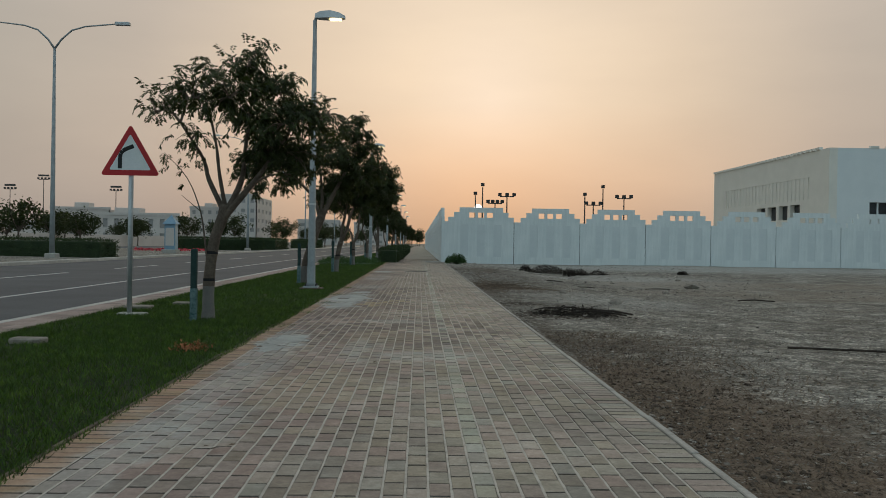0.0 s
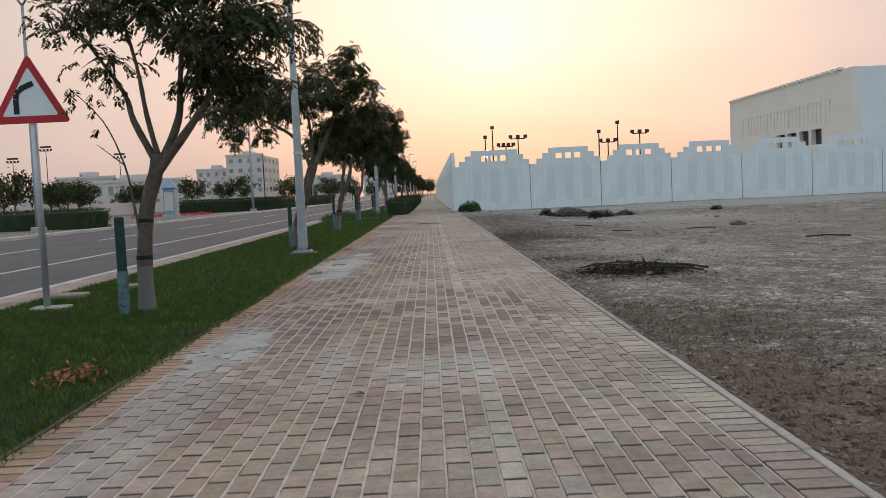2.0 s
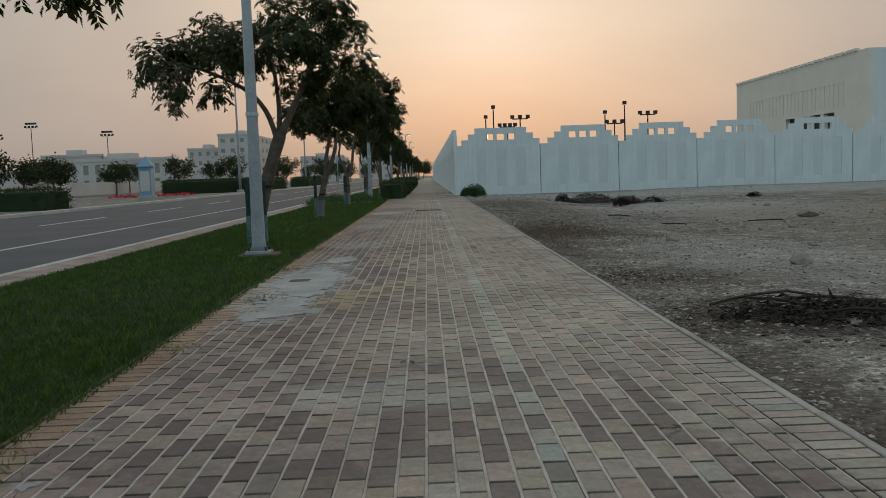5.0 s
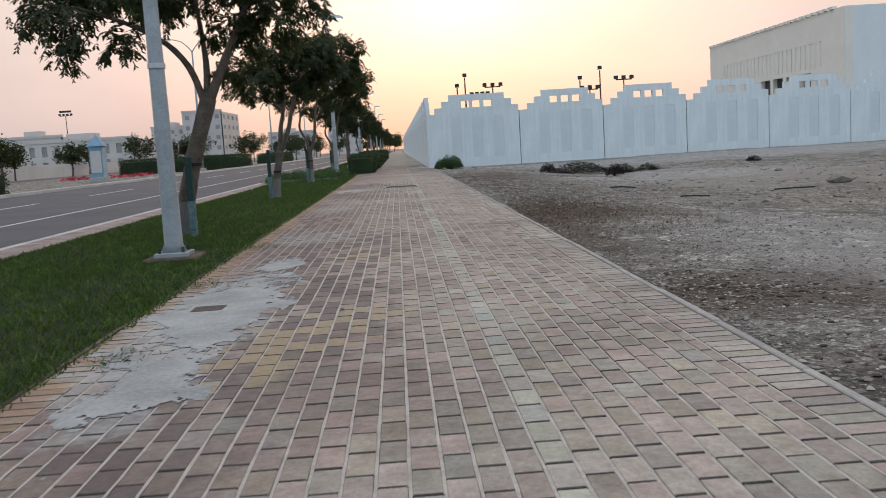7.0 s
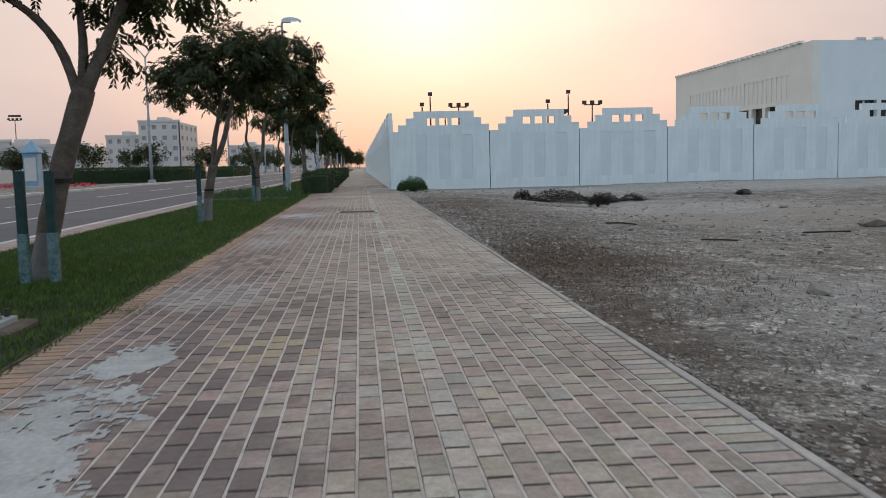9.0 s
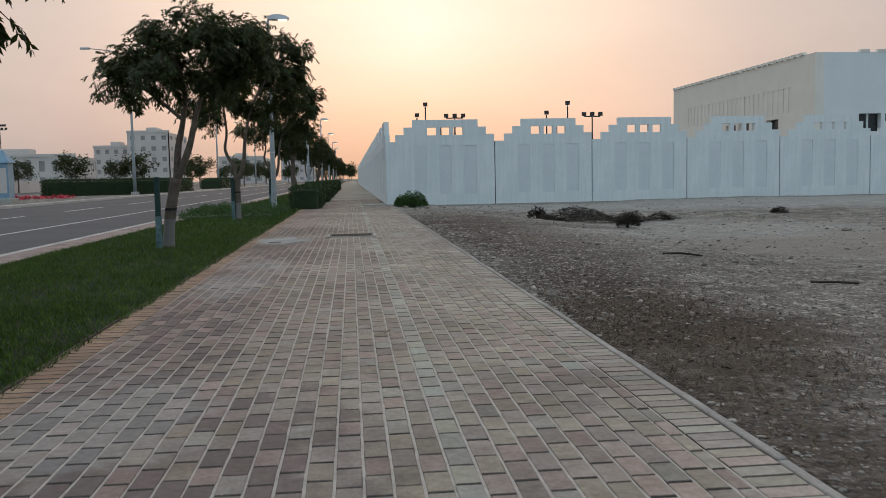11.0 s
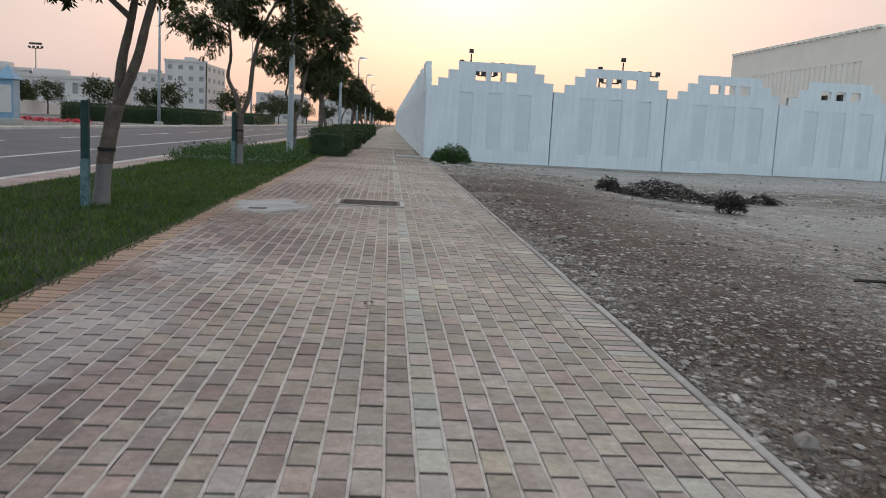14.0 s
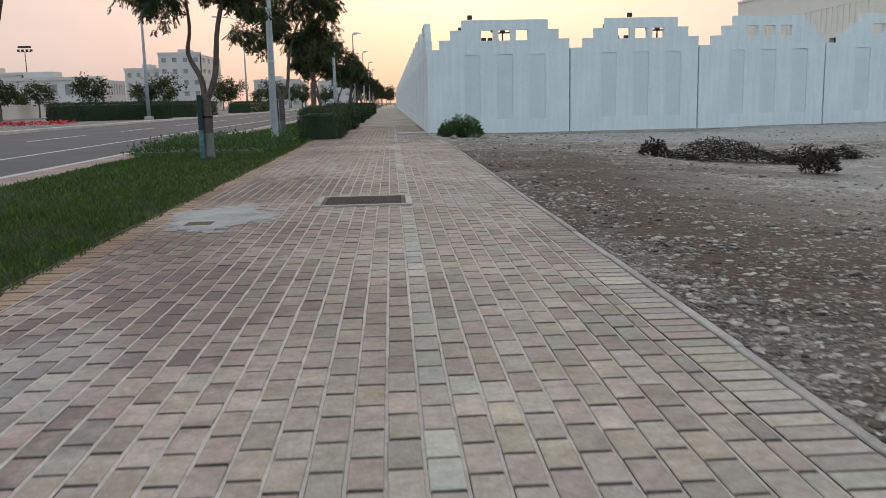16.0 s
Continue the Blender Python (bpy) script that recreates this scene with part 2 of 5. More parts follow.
PLUM, PLUM2 = (0.268, 0.231, 0.200), (0.398, 0.352, 0.305)
M = {
    "brick_piece": paver("paver_plum_grey", PLUM, PLUM2, "object"),
    "brick_rest": paver("paver_plum_grey_rest", PLUM, PLUM2, "island"),
    "pale_piece": paver("paver_pale", (0.335, 0.325, 0.285), (0.415, 0.40, 0.355), "object", 0.14),
    "pale_rest": paver("paver_pale_rest", (0.335, 0.325, 0.285), (0.415, 0.40, 0.355), "island", 0.14),
    "tan_piece": paver("paver_tan", (0.36, 0.272, 0.182), (0.44, 0.35, 0.25), "object", 0.15),
    "tan_rest": paver("paver_tan_rest", (0.36, 0.272, 0.182), (0.44, 0.35, 0.25), "island", 0.15),
    "edge_piece": paver("paver_sand_grey", (0.33, 0.298, 0.258), (0.425, 0.388, 0.342), "object", 0.16),
    "edge_rest": paver("paver_sand_grey_rest", (0.33, 0.298, 0.258), (0.425, 0.388, 0.342), "island", 0.16),
    "bed": surface("joint_dirt", (0.05, 0.042, 0.035), (0.13, 0.11, 0.093), 6, 90),
    "sand": surface("joint_sand", (0.34, 0.30, 0.26), (0.54, 0.49, 0.43), 9, 60),
    "kerb": surface("kerb_concrete", (0.42, 0.40, 0.37), (0.56, 0.53, 0.49), 3, 70, vary="island", spread=0.12),
    "edging": surface("worn_concrete_edging", (0.25, 0.23, 0.205), (0.42, 0.39, 0.35), 3, 50, vary="island", spread=0.15),
    "kerb_pink": surface("kerb_pavers", (0.25, 0.185, 0.16), (0.36, 0.285, 0.25), 3, 70, vary="island", spread=0.2),
    "asphalt": surface("asphalt", (0.054, 0.058, 0.064), (0.086, 0.091, 0.098), 0.5, 160, 0.75, 0.4, 0.006),
    "line": surface("road_paint", (0.42, 0.42, 0.40), (0.62, 0.62, 0.60), 2, 50),
    "panel_grey": surface("grey_panel_paint", (0.60, 0.645, 0.655), (0.67, 0.71, 0.715), 1.2, 12, 0.9, 0.1, 0.004),
    "gap": surface("joint_sealant", (0.05, 0.05, 0.05), (0.09, 0.09, 0.09), 4, 40),
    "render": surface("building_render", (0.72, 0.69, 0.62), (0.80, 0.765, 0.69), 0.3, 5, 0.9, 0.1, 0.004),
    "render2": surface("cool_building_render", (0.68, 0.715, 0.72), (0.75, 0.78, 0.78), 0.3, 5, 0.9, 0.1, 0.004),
    # far walls and windows: the haze of distance is put into these pale colours
    "far_white": surface("haze_paled_far_masonry", (0.52, 0.475, 0.445), (0.62, 0.57, 0.53), 0.2, 4),
    "far_glass": surface("haze_paled_far_windows", (0.27, 0.26, 0.255), (0.34, 0.33, 0.32), 1, 9, 0.4, 0.0),
    "dark_glass": surface("dark_window_glass", (0.02, 0.022, 0.025), (0.04, 0.042, 0.045), 1, 9, 0.15, 0.0),
    "galv": surface("galvanised_steel", (0.40, 0.42, 0.43), (0.55, 0.57, 0.58), 3, 30, 0.5, 0.15, 0.003, 0.6),
    "pole": surface("grey_painted_steel", (0.23, 0.255, 0.265), (0.36, 0.385, 0.395), 2.5, 30, 0.55, 0.15, 0.003, 0.2),
    "dark_metal": surface("dark_metal", (0.03, 0.03, 0.03), (0.06, 0.06, 0.06), 5, 60, 0.6),
    "iron": surface("rusty_cast_iron", (0.055, 0.045, 0.04), (0.12, 0.095, 0.08), 6, 80, 0.75, 0.4, 0.004, 0.2),
    "concrete": surface("concrete", (0.32, 0.30, 0.27), (0.44, 0.42, 0.38), 4, 60),
    "lump": surface("dusty_rubble", (0.17, 0.145, 0.12), (0.32, 0.285, 0.24), 7, 60),
    "bark": surface("bark", (0.075, 0.058, 0.045), (0.17, 0.135, 0.105), 7, 45, 0.95, 0.9, 0.02),
    "stake_dark": surface("weathered_green_stake", (0.012, 0.03, 0.028), (0.03, 0.06, 0.055), 6, 60),
    "stake_pale": surface("flaking_blue_white_stake", (0.03, 0.075, 0.075), (0.17, 0.24, 0.24), 14, 60, 0.85),
    "strap": surface("black_rubber_strap", (0.012, 0.012, 0.012), (0.025, 0.025, 0.025), 9, 60),
    "red": surface("red_sign_film", (0.42, 0.022, 0.028), (0.52, 0.035, 0.04), 4, 40, 0.45, 0.02),
    "white": surface("white_sign_film", (0.72, 0.74, 0.74), (0.82, 0.83, 0.83), 4, 40, 0.45, 0.02),
    "black": surface("black_sign_film", (0.012, 0.012, 0.012), (0.02, 0.02, 0.02), 4, 40, 0.45, 0.02),
    "blue": surface("blue_panel", (0.16, 0.27, 0.37), (0.24, 0.35, 0.44), 2, 20, 0.6),
    "petal": surface("red_petals", (0.45, 0.03, 0.05), (0.62, 0.10, 0.12), 3, 30, vary="island", spread=0.4),
    "stone": surface("pale_stone", (0.13, 0.11, 0.092), (0.38, 0.345, 0.30), 6, 60, vary="island", spread=0.6),
    "mortar": surface("dried_mortar", (0.25, 0.25, 0.235), (0.43, 0.43, 0.405), 2.5, 40, 0.9, 0.5, 0.004),
    "clod": surface("brown_soil_clods", (0.05, 0.037, 0.028), (0.12, 0.092, 0.07), 6, 60, vary="island", spread=0.5),
    "straw": surface("dry_straw", (0.075, 0.05, 0.034), (0.19, 0.14, 0.095), 5, 60, vary="island", spread=0.5),
    "twig": surface("dry_dark_twigs", (0.020, 0.016, 0.013), (0.055, 0.042, 0.032), 6, 60, vary="island", spread=0.4),
    "rust_leaf": surface("rust_dry_leaves", (0.22, 0.08, 0.03), (0.34, 0.14, 0.06), 6, 60, vary="island", spread=0.4),
}


def rain_streaks(nt, tc, col, big, small):
    long = nt.nodes.new("ShaderNodeMapping")
    long.inputs["Scale"].default_value = (5.0, 5.0, 0.35)
    link(nt, tc.outputs["Object"], long.inputs[0])
    n = node(nt, "ShaderNodeTexNoise", Scale=1.6, Detail=5.0, Roughness=0.65)
    link(nt, long.outputs[0], n.inputs["Vector"])
    return blend(nt, 0.55, col, ramp(nt, n.outputs[0], ((0.35, (0.86, 0.87, 0.87)), (0.6, (1.02, 1.02, 1.02)))), "MULTIPLY")


M["paint"] = surface("weathered_white_wall_paint", (0.66, 0.71, 0.715), (0.76, 0.795, 0.79), 0.8, 12, 0.9, 0.1, 0.004, extra=rain_streaks)


def whitewash(nt, tc, col, big, small):
    z = split(nt, tc.outputs["Object"])[2]
    edge = calc(nt, "ADD", z, calc(nt, "MULTIPLY", calc(nt, "SUBTRACT", big, 0.5), 0.12))
    mask = calc(nt, "LESS_THAN", edge, 0.46)
    return blend(nt, calc(nt, "MULTIPLY", mask, 0.5), col, (0.27, 0.27, 0.26))


M["trunk"] = surface("bark_with_limewashed_foot", (0.075, 0.058, 0.045), (0.17, 0.135, 0.105), 7, 45, 0.95, 0.9, 0.02, extra=whitewash)


def leaf(name, c1, c2, spread=0.35, extra=None):
    m = surface(name, c1, c2, 2.0, 25, 0.55, 0.05, 0.002, vary="island", spread=spread, extra=extra)
    nt = m.node_tree
    bsdf, out = nt.nodes["Principled BSDF"], nt.nodes["Material Output"]
    tr = node(nt, "ShaderNodeBsdfTranslucent", Color=(c2[0] * 1.6, c2[1] * 1.5, c2[2], 1))
    mx = node(nt, "ShaderNodeMixShader", Fac=0.22)
    link(nt, bsdf.outputs[0], mx.inputs[1])
    link(nt, tr.outputs[0], mx.inputs[2])
    link(nt, mx.outputs[0], out.inputs[0])
    return m


def lawn_patches(nt, tc, col, big, small):
    """Lush, thin and yellowing patches of the lawn, with clumpy highlights and shade put into the colour."""
    n = node(nt, "ShaderNodeTexNoise", Scale=6.5, Detail=6.0, Roughness=0.75)
    link(nt, tc.outputs["Object"], n.inputs["Vector"])
    tone = ramp(nt, n.outputs[0], ((0.38, (0.22, 0.27, 0.3)), (0.5, (0.85, 0.88, 0.8)), (0.62, (2.3, 1.8, 1.3))))
    return blend(nt, 0.9, col, tone, "MULTIPLY")


M["leaf"] = leaf("tree_leaves", (0.013, 0.022, 0.006), (0.040, 0.052, 0.012), 0.6)
M["hedge"] = leaf("hedge_leaves", (0.018, 0.034, 0.014), (0.042, 0.066, 0.024))
M["shrub"] = leaf("shrub_leaves", (0.030, 0.062, 0.022), (0.06, 0.115, 0.035))
M["grass"] = leaf("grass_blades", (0.022, 0.052, 0.007), (0.062, 0.118, 0.017), 0.7, lawn_patches)


BROWN, UMBER, DUST, TAN = (0.084, 0.058, 0.041), (0.055, 0.040, 0.030), (0.44, 0.42, 0.385), (0.25, 0.20, 0.15)
SOIL_STAINS = (((1.7, 5.2, 1.3, 3.8), (0.185, 0.130, 0.092), 0.85), ((2.8, 29.5, 1.5, 2.2), BROWN, 0.6), ((3.4, 35.5, 1.4, 3.5), BROWN, 0.5), ((2.5, 9.9, 0.6, 0.6), BROWN, 0.5), ((2.35, 14.4, 0.75, 0.8), UMBER, 0.95), ((1.75, 12.6, 0.3, 1.6), BROWN, 0.7), ((2.3, 17.0, 0.8, 0.9), BROWN, 0.85),
               ((1.8, 20.5, 0.35, 2.5), BROWN, 0.7), ((2.3, 24.6, 0.95, 2.2), BROWN, 0.92), ((2.5, 27.0, 0.8, 1.3), UMBER, 0.8), ((2.3, 33.5, 1.3, 4.5), BROWN, 0.82), ((2.6, 40.5, 1.5, 3.0), BROWN, 0.6),
               ((9.0, 36.0, 4.0, 5.0), DUST, 0.5), ((5.6, 38.5, 1.6, 0.9), BROWN, 0.5), ((13.0, 26.0, 7.0, 3.0), TAN, 0.5), ((14.0, 33.0, 9.0, 2.5), TAN, 0.5), ((15.0, 49.0, 14.0, 2.6), DUST, 0.6), ((4.2, 19.5, 1.6, 3.0), DUST, 0.4))


def soil_patches(nt, tc, col, big, small):
    at = tc.outputs["Object"]
    xyz = split(nt, at)
    rag = node(nt, "ShaderNodeTexNoise", Scale=0.45, Detail=6.0, Roughness=0.65)
    link(nt, at, rag.inputs["Vector"])
    mid = node(nt, "ShaderNodeTexNoise", Scale=2.6, Detail=6.0, Roughness=0.7)
    link(nt, at, mid.inputs["Vector"])
    col = blend(nt, 0.85, col, ramp(nt, rag.outputs[0], ((0.32, (0.72, 0.68, 0.64)), (0.68, (1.18, 1.18, 1.17)))), "MULTIPLY")
    col = blend(nt, 0.8, col, ramp(nt, mid.outputs[0], ((0.35, (0.62, 0.60, 0.58)), (0.65, (1.2, 1.2, 1.2)))), "MULTIPLY")
    for size, lo, hi in ((6.0, 0.62, 1.3), (22.0, 0.55, 1.6), (60.0, 0.55, 1.6)):
        bits = node(nt, "ShaderNodeTexVoronoi", Scale=size)
        link(nt, at, bits.inputs["Vector"])
        tone = ramp(nt, split(nt, bits.outputs["Color"])[0], ((0.15, (lo,) * 3), (0.8, (1.0,) * 3), (1.0, (hi,) * 3)))
        col = blend(nt, 0.9, col, tone, "MULTIPLY")
    for s, colour, amount in SOIL_STAINS:
        col = blend(nt, calc(nt, "MULTIPLY", blot(nt, xyz, *s, rag.outputs[0], 1.1), amount), col, colour)
    return col


M["soil"] = surface("dusty_gravel_soil", (0.26, 0.233, 0.196), (0.54, 0.505, 0.445), 1.1, 30, 0.95, 0.8, 0.03, extra=soil_patches)
def pebble_relief(m, size, strength, depth):
    nt = m.node_tree
    bsdf = nt.nodes["Principled BSDF"]
    old = bsdf.inputs["Normal"].links[0].from_socket
    tc = nt.nodes.new("ShaderNodeTexCoord")
    cell = node(nt, "ShaderNodeTexVoronoi", Scale=size)
    link(nt, tc.outputs["Object"], cell.inputs["Vector"])
    bp = node(nt, "ShaderNodeBump", Strength=strength, Distance=depth)
    bp.invert = True
    link(nt, cell.outputs["Distance"], bp.inputs["Height"])
    link(nt, old, bp.inputs["Normal"])
    link(nt, bp.outputs[0], bsdf.inputs["Normal"])


pebble_relief(M["soil"], 24.0, 0.9, 0.03)
M["turf"] = surface("green_turf_soil", (0.010, 0.016, 0.006), (0.028, 0.038, 0.013), 2.0, 60, 0.95, 0.6, 0.02)


# ---- mesh building ----
class Shape:
    """Collects vertices and faces of one mesh."""

    def __init__(self):
        self.v, self.f, self.second = [], [], []

    def add(self, verts, faces):
        n = len(self.v)
        self.v.extend(verts)
        self.f.extend(tuple(i + n for i in face) for face in faces)
        return self

    def box(self, x0, y0, z0, x1, y1, z1, b=0.0, m=None, soiled=False):
        """A box; b chamfers its upright and upper edges; soiled gives sides and end arrises the second material."""
        if b <= 0:
            vs = [(x0, y0, z0), (x1, y0, z0), (x1, y1, z0), (x0, y1, z0), (x0, y0, z1), (x1, y0, z1), (x1, y1, z1), (x0, y1, z1)]
            fs = [(3, 2, 1, 0), (4, 5, 6, 7), (0, 1, 5, 4), (1, 2, 6, 5), (2, 3, 7, 6), (3, 0, 4, 7)]
        else:
            def ring(i, z):
                return [(x0 + i, y0 + b, z), (x0 + b, y0 + i, z), (x1 - b, y0 + i, z), (x1 - i, y0 + b, z), (x1 - i, y1 - b, z), (x1 - b, y1 - i, z), (x0 + b, y1 - i, z), (x0 + i, y1 - b, z)]
            top = [(x0 + b, y0 + b, z1), (x1 - b, y0 + b, z1), (x1 - b, y1 - b, z1), (x0 + b, y1 - b, z1)]
            vs = ring(0, z0) + ring(0, z1 - b) + top
            fs = [tuple(range(7, -1, -1)), (16, 17, 18, 19)]
            fs += [(i, (i + 1) % 8, 8 + (i + 1) % 8, 8 + i) for i in range(8)]
            fs += [(9, 10, 17, 16), (11, 12, 18, 17), (13, 14, 19, 18), (15, 8, 16, 19), (8, 9, 16), (10, 11, 17), (12, 13, 18), (14, 15, 19)]
        if soiled:
            n = len(self.f)
            self.second += [n + i for i in ((2, 3, 4, 5) if b <= 0 else (*range(2, 10), 10, 12))]
        if m is not None:
            vs = [tuple(m @ Vector(v)) for v in vs]
        return self.add(vs, fs)

    def tube(self, pts, radii, n=8, caps=True):
        """A round limb through points, with a radius at each."""
        pts = [Vector(p) for p in pts]
        vs, fs = [], []
        side = Vector((1, 0.13, 0))
        for i, (p, r) in enumerate(zip(pts, radii)):
            d = (pts[min(i + 1, len(pts) - 1)] - pts[max(i - 1, 0)]).normalized()
            if abs(d.dot(side)) > 0.95:
                side = Vector((0, 1, 0.1))
            u = (side - d * side.dot(d)).normalized()
            w = d.cross(u)
            side = u
            vs += [tuple(p + r * (math.cos(a) * u + math.sin(a) * w)) for a in (2 * math.pi * k / n for k in range(n))]
        for i in range(len(pts) - 1):
            fs += [(i * n + k, i * n + (k + 1) % n, (i + 1) * n + (k + 1) % n, (i + 1) * n + k) for k in range(n)]
        if caps:
            fs += [tuple(range(n - 1, -1, -1)), tuple((len(pts) - 1) * n + k for k in range(n))]
        return self.add(vs, fs)

    def lump(self, c, r, rng, squash=0.6, rough=0.25):
        """An uneven stone of 12 corners."""
        g = (1 + 5 ** 0.5) / 2
        base = [(-1, g, 0), (1, g, 0), (-1, -g, 0), (1, -g, 0), (0, -1, g), (0, 1, g), (0, -1, -g), (0, 1, -g), (g, 0, -1), (g, 0, 1), (-g, 0, -1), (-g, 0, 1)]
        a = rng.uniform(0, 6.28)
        s = [rng.uniform(0.7, 1.25), rng.uniform(0.7, 1.25), squash * rng.uniform(0.7, 1.2)]
        vs = []
        for x, y, z in base:
            k = r / 1.9 * rng.uniform(1 - rough, 1 + rough)
            x, y, z = x * s[0] * k, y * s[1] * k, z * s[2] * k
            vs.append((c[0] + x * math.cos(a) - y * math.sin(a), c[1] + x * math.sin(a) + y * math.cos(a), c[2] + z))
        fs = [(0, 11, 5), (0, 5, 1), (0, 1, 7), (0, 7, 10), (0, 10, 11), (1, 5, 9), (5, 11, 4), (11, 10, 2), (10, 7, 6), (7, 1, 8), (3, 9, 4), (3, 4, 2), (3, 2, 6), (3, 6, 8), (3, 8, 9), (4, 9, 5), (2, 4, 11), (6, 2, 10), (8, 6, 7), (9, 8, 1)]
        return self.add(vs, fs)

    def mesh(self, name):
        me = bpy.data.meshes.new(name)
        me.from_pydata(self.v, [], self.f)
        if self.second:
            slots = np.zeros(len(self.f), dtype=np.int32)
            slots[self.second] = 1
            me.polygons.foreach_set("material_index", slots)
        return me


def part(name, shape, material, parent=None, label="", smooth=False):
    """Links a shape as one mesh object, under a thing or a part where parent is given."""
    me = shape if isinstance(shape, bpy.types.Mesh) else shape.mesh(name)
    if not me.materials:
        me.materials.append(M[material])
        if not isinstance(shape, bpy.types.Mesh) and shape.second:
            me.materials.append(M["bed"])
    if smooth:
        me.polygons.foreach_set("use_smooth", [True] * len(me.polygons))
    ob = new(name, me)
    if parent is not None:
        ob.parent = parent
    if label:
        tagged(ob, label)
    return ob


def thing(name, at, label, category, group="", kind="", turn=0):
    e = new(name)
    e.matrix_basis = pose(*at, 0, 0, turn)
    return tagged(e, label, category, group, kind)
# ---- large structure ----
def smooth_step(a, b, x):
    k = min(1.0, max(0.0, (x - a) / (b - a)))
    return k * k * (3 - 2 * k)


def lot_height(x, y):
    """The vacant lot dips away from the pavement and rises again to the wall."""
    z = -0.02 - 0.28 * smooth_step(1.8, 8.0, x) * smooth_step(6, 28, y) * (1 - 0.65 * smooth_step(43, 51, y))
    z += 0.10 * smooth_step(8, 13, x) * smooth_step(47, 52, y)
    z += 0.05 * (noise.noise(Vector((x * 0.35, y * 0.35, 0))) + 0.5 * noise.noise(Vector((x * 1.3, y * 1.3, 4)))) * smooth_step(1.6, 2.4, x)
    return z


def ground_height(x, y):
    if x <= 1.6:
        return -0.16
    return lot_height(x, y)


def build_ground():
    xs = [-900, -400, -200, -100, -60, -40, -17.2, -5.0, 0.0, 1.58] + [1.62 + 0.14 * i for i in range(20)] + [4.6 + 0.4 * i for i in range(40)] + [21 + 1.5 * i for i in range(14)] + [50, 80, 150, 300, 900]
    ys = [-300, -100, -40, -10] + [-3 + 0.3 * i for i in range(110)] + [30.5 + 0.6 * i for i in range(38)] + [54, 60, 80, 120, 200, 400, 900, 2000]
    s = Shape()
    s.v = [(x, y, ground_height(x, y)) for y in ys for x in xs]
    n = len(xs)
    s.f = [(j * n + i, j * n + i + 1, (j + 1) * n + i + 1, (j + 1) * n + i) for j in range(len(ys) - 1) for i in range(n - 1)]
    g = part("ground", s, "soil", smooth=True)
    tagged(g, "dusty grey-brown gravel ground of a vacant lot", "ground", kind="structure")


build_ground()

LEFT, RIGHT, NEAR, FAR = -1.8, 1.55, -4.0, 62.0
COLUMN0, PITCH_X, PITCH_Y = 0.347, 0.1035, 0.2045


def plain_sheet(name, x0, x1, y0, y1, z, material, label, category, thick=0.1, kind="structure"):
    return tagged(part(name, Shape().box(x0, y0, z - thick, x1, y1, z), material), label, category, kind=kind)


pavement = plain_sheet("pavement", LEFT, RIGHT, NEAR, FAR, -0.008, "bed", "plum-grey brick pavement with pale sandy joints", "pavement")
plain_sheet("pavement_far", LEFT, 1.39, FAR, 420, -0.003, "brick_rest", "plum-grey brick pavement running on beside the wall", "pavement")
verge = plain_sheet("verge", -4.68, LEFT - 0.004, NEAR - 10, 420, -0.01, "turf", "green watered grass verge between pavement and road", "verge", 0.15)
road = plain_sheet("road", -17.0, -5.36, -60, 900, -0.10, "asphalt", "grey asphalt carriageway with white lane lines", "road", 0.04)
median = plain_sheet("median", -34.0, -17.3, -60, 600, 0.02, "soil", "dusty planted median with gravel", "median", 0.14)
plain_sheet("road_far", -46.0, -34.4, -60, 900, -0.10, "asphalt", "grey asphalt of the far carriageway", "road", 0.04)


def lane_lines():
    for x in (-8.2,):
        tagged(part("lane_line", Shape().box(x - 0.06, -40, -0.099, x + 0.06, 500, -0.096), "line"), "solid white painted lane line on asphalt", "road marking", "white lane lines", "structure")
    dash = Shape().box(-0.07, 0, 0, 0.07, 5.6, 0.003).mesh("lane_dash")
    for i in range(24):
        ob = part("lane_dash", dash, "line")
        ob.location = (-12.05, 4.3 + 10.4 * i - 20.8, -0.099)
        tagged(ob, "short white dashed lane marking on asphalt", "road marking", "dashed lane marks", "structure")


def kerbs():
    near = thing("kerb_near", (0, 0, 0), "pinkish paved kerb strip with a pale concrete edge", "kerb", kind="structure")
    s = Shape()
    for i in range(240):
        y = -6 + 0.5 * i
        s.box(-5.35, y + 0.004, -0.14, -5.22, y + 0.496, 0.012, 0.015)
    part("kerb_stones", s, "kerb", near)
    s = Shape()
    for i in range(600):
        y = -6 + 0.2 * i
        for k in range(2):
            s.box(-5.21 + 0.27 * k, y + 0.003, -0.14, -4.95 + 0.27 * k, y + 0.197, 0.006, 0.004)
    tagged(part("kerb_pavers", s, "kerb_pink", near), kind="stuff")
    s = Shape()
    s.box(-5.35, 114, -0.14, -4.68, 600, 0.004)
    part("kerb_run", s, "kerb_pink", near)
    far = thing("kerb_far", (0, 0, 0), "pale concrete kerb of the median", "kerb", kind="structure")
    s = Shape()
    for i in range(260):
        s.box(-17.3, -10 + i, -0.14, -16.98, -9.01 + i, 0.05, 0.02)
    part("kerb_stones", s, "kerb", far)


lane_lines()
kerbs()


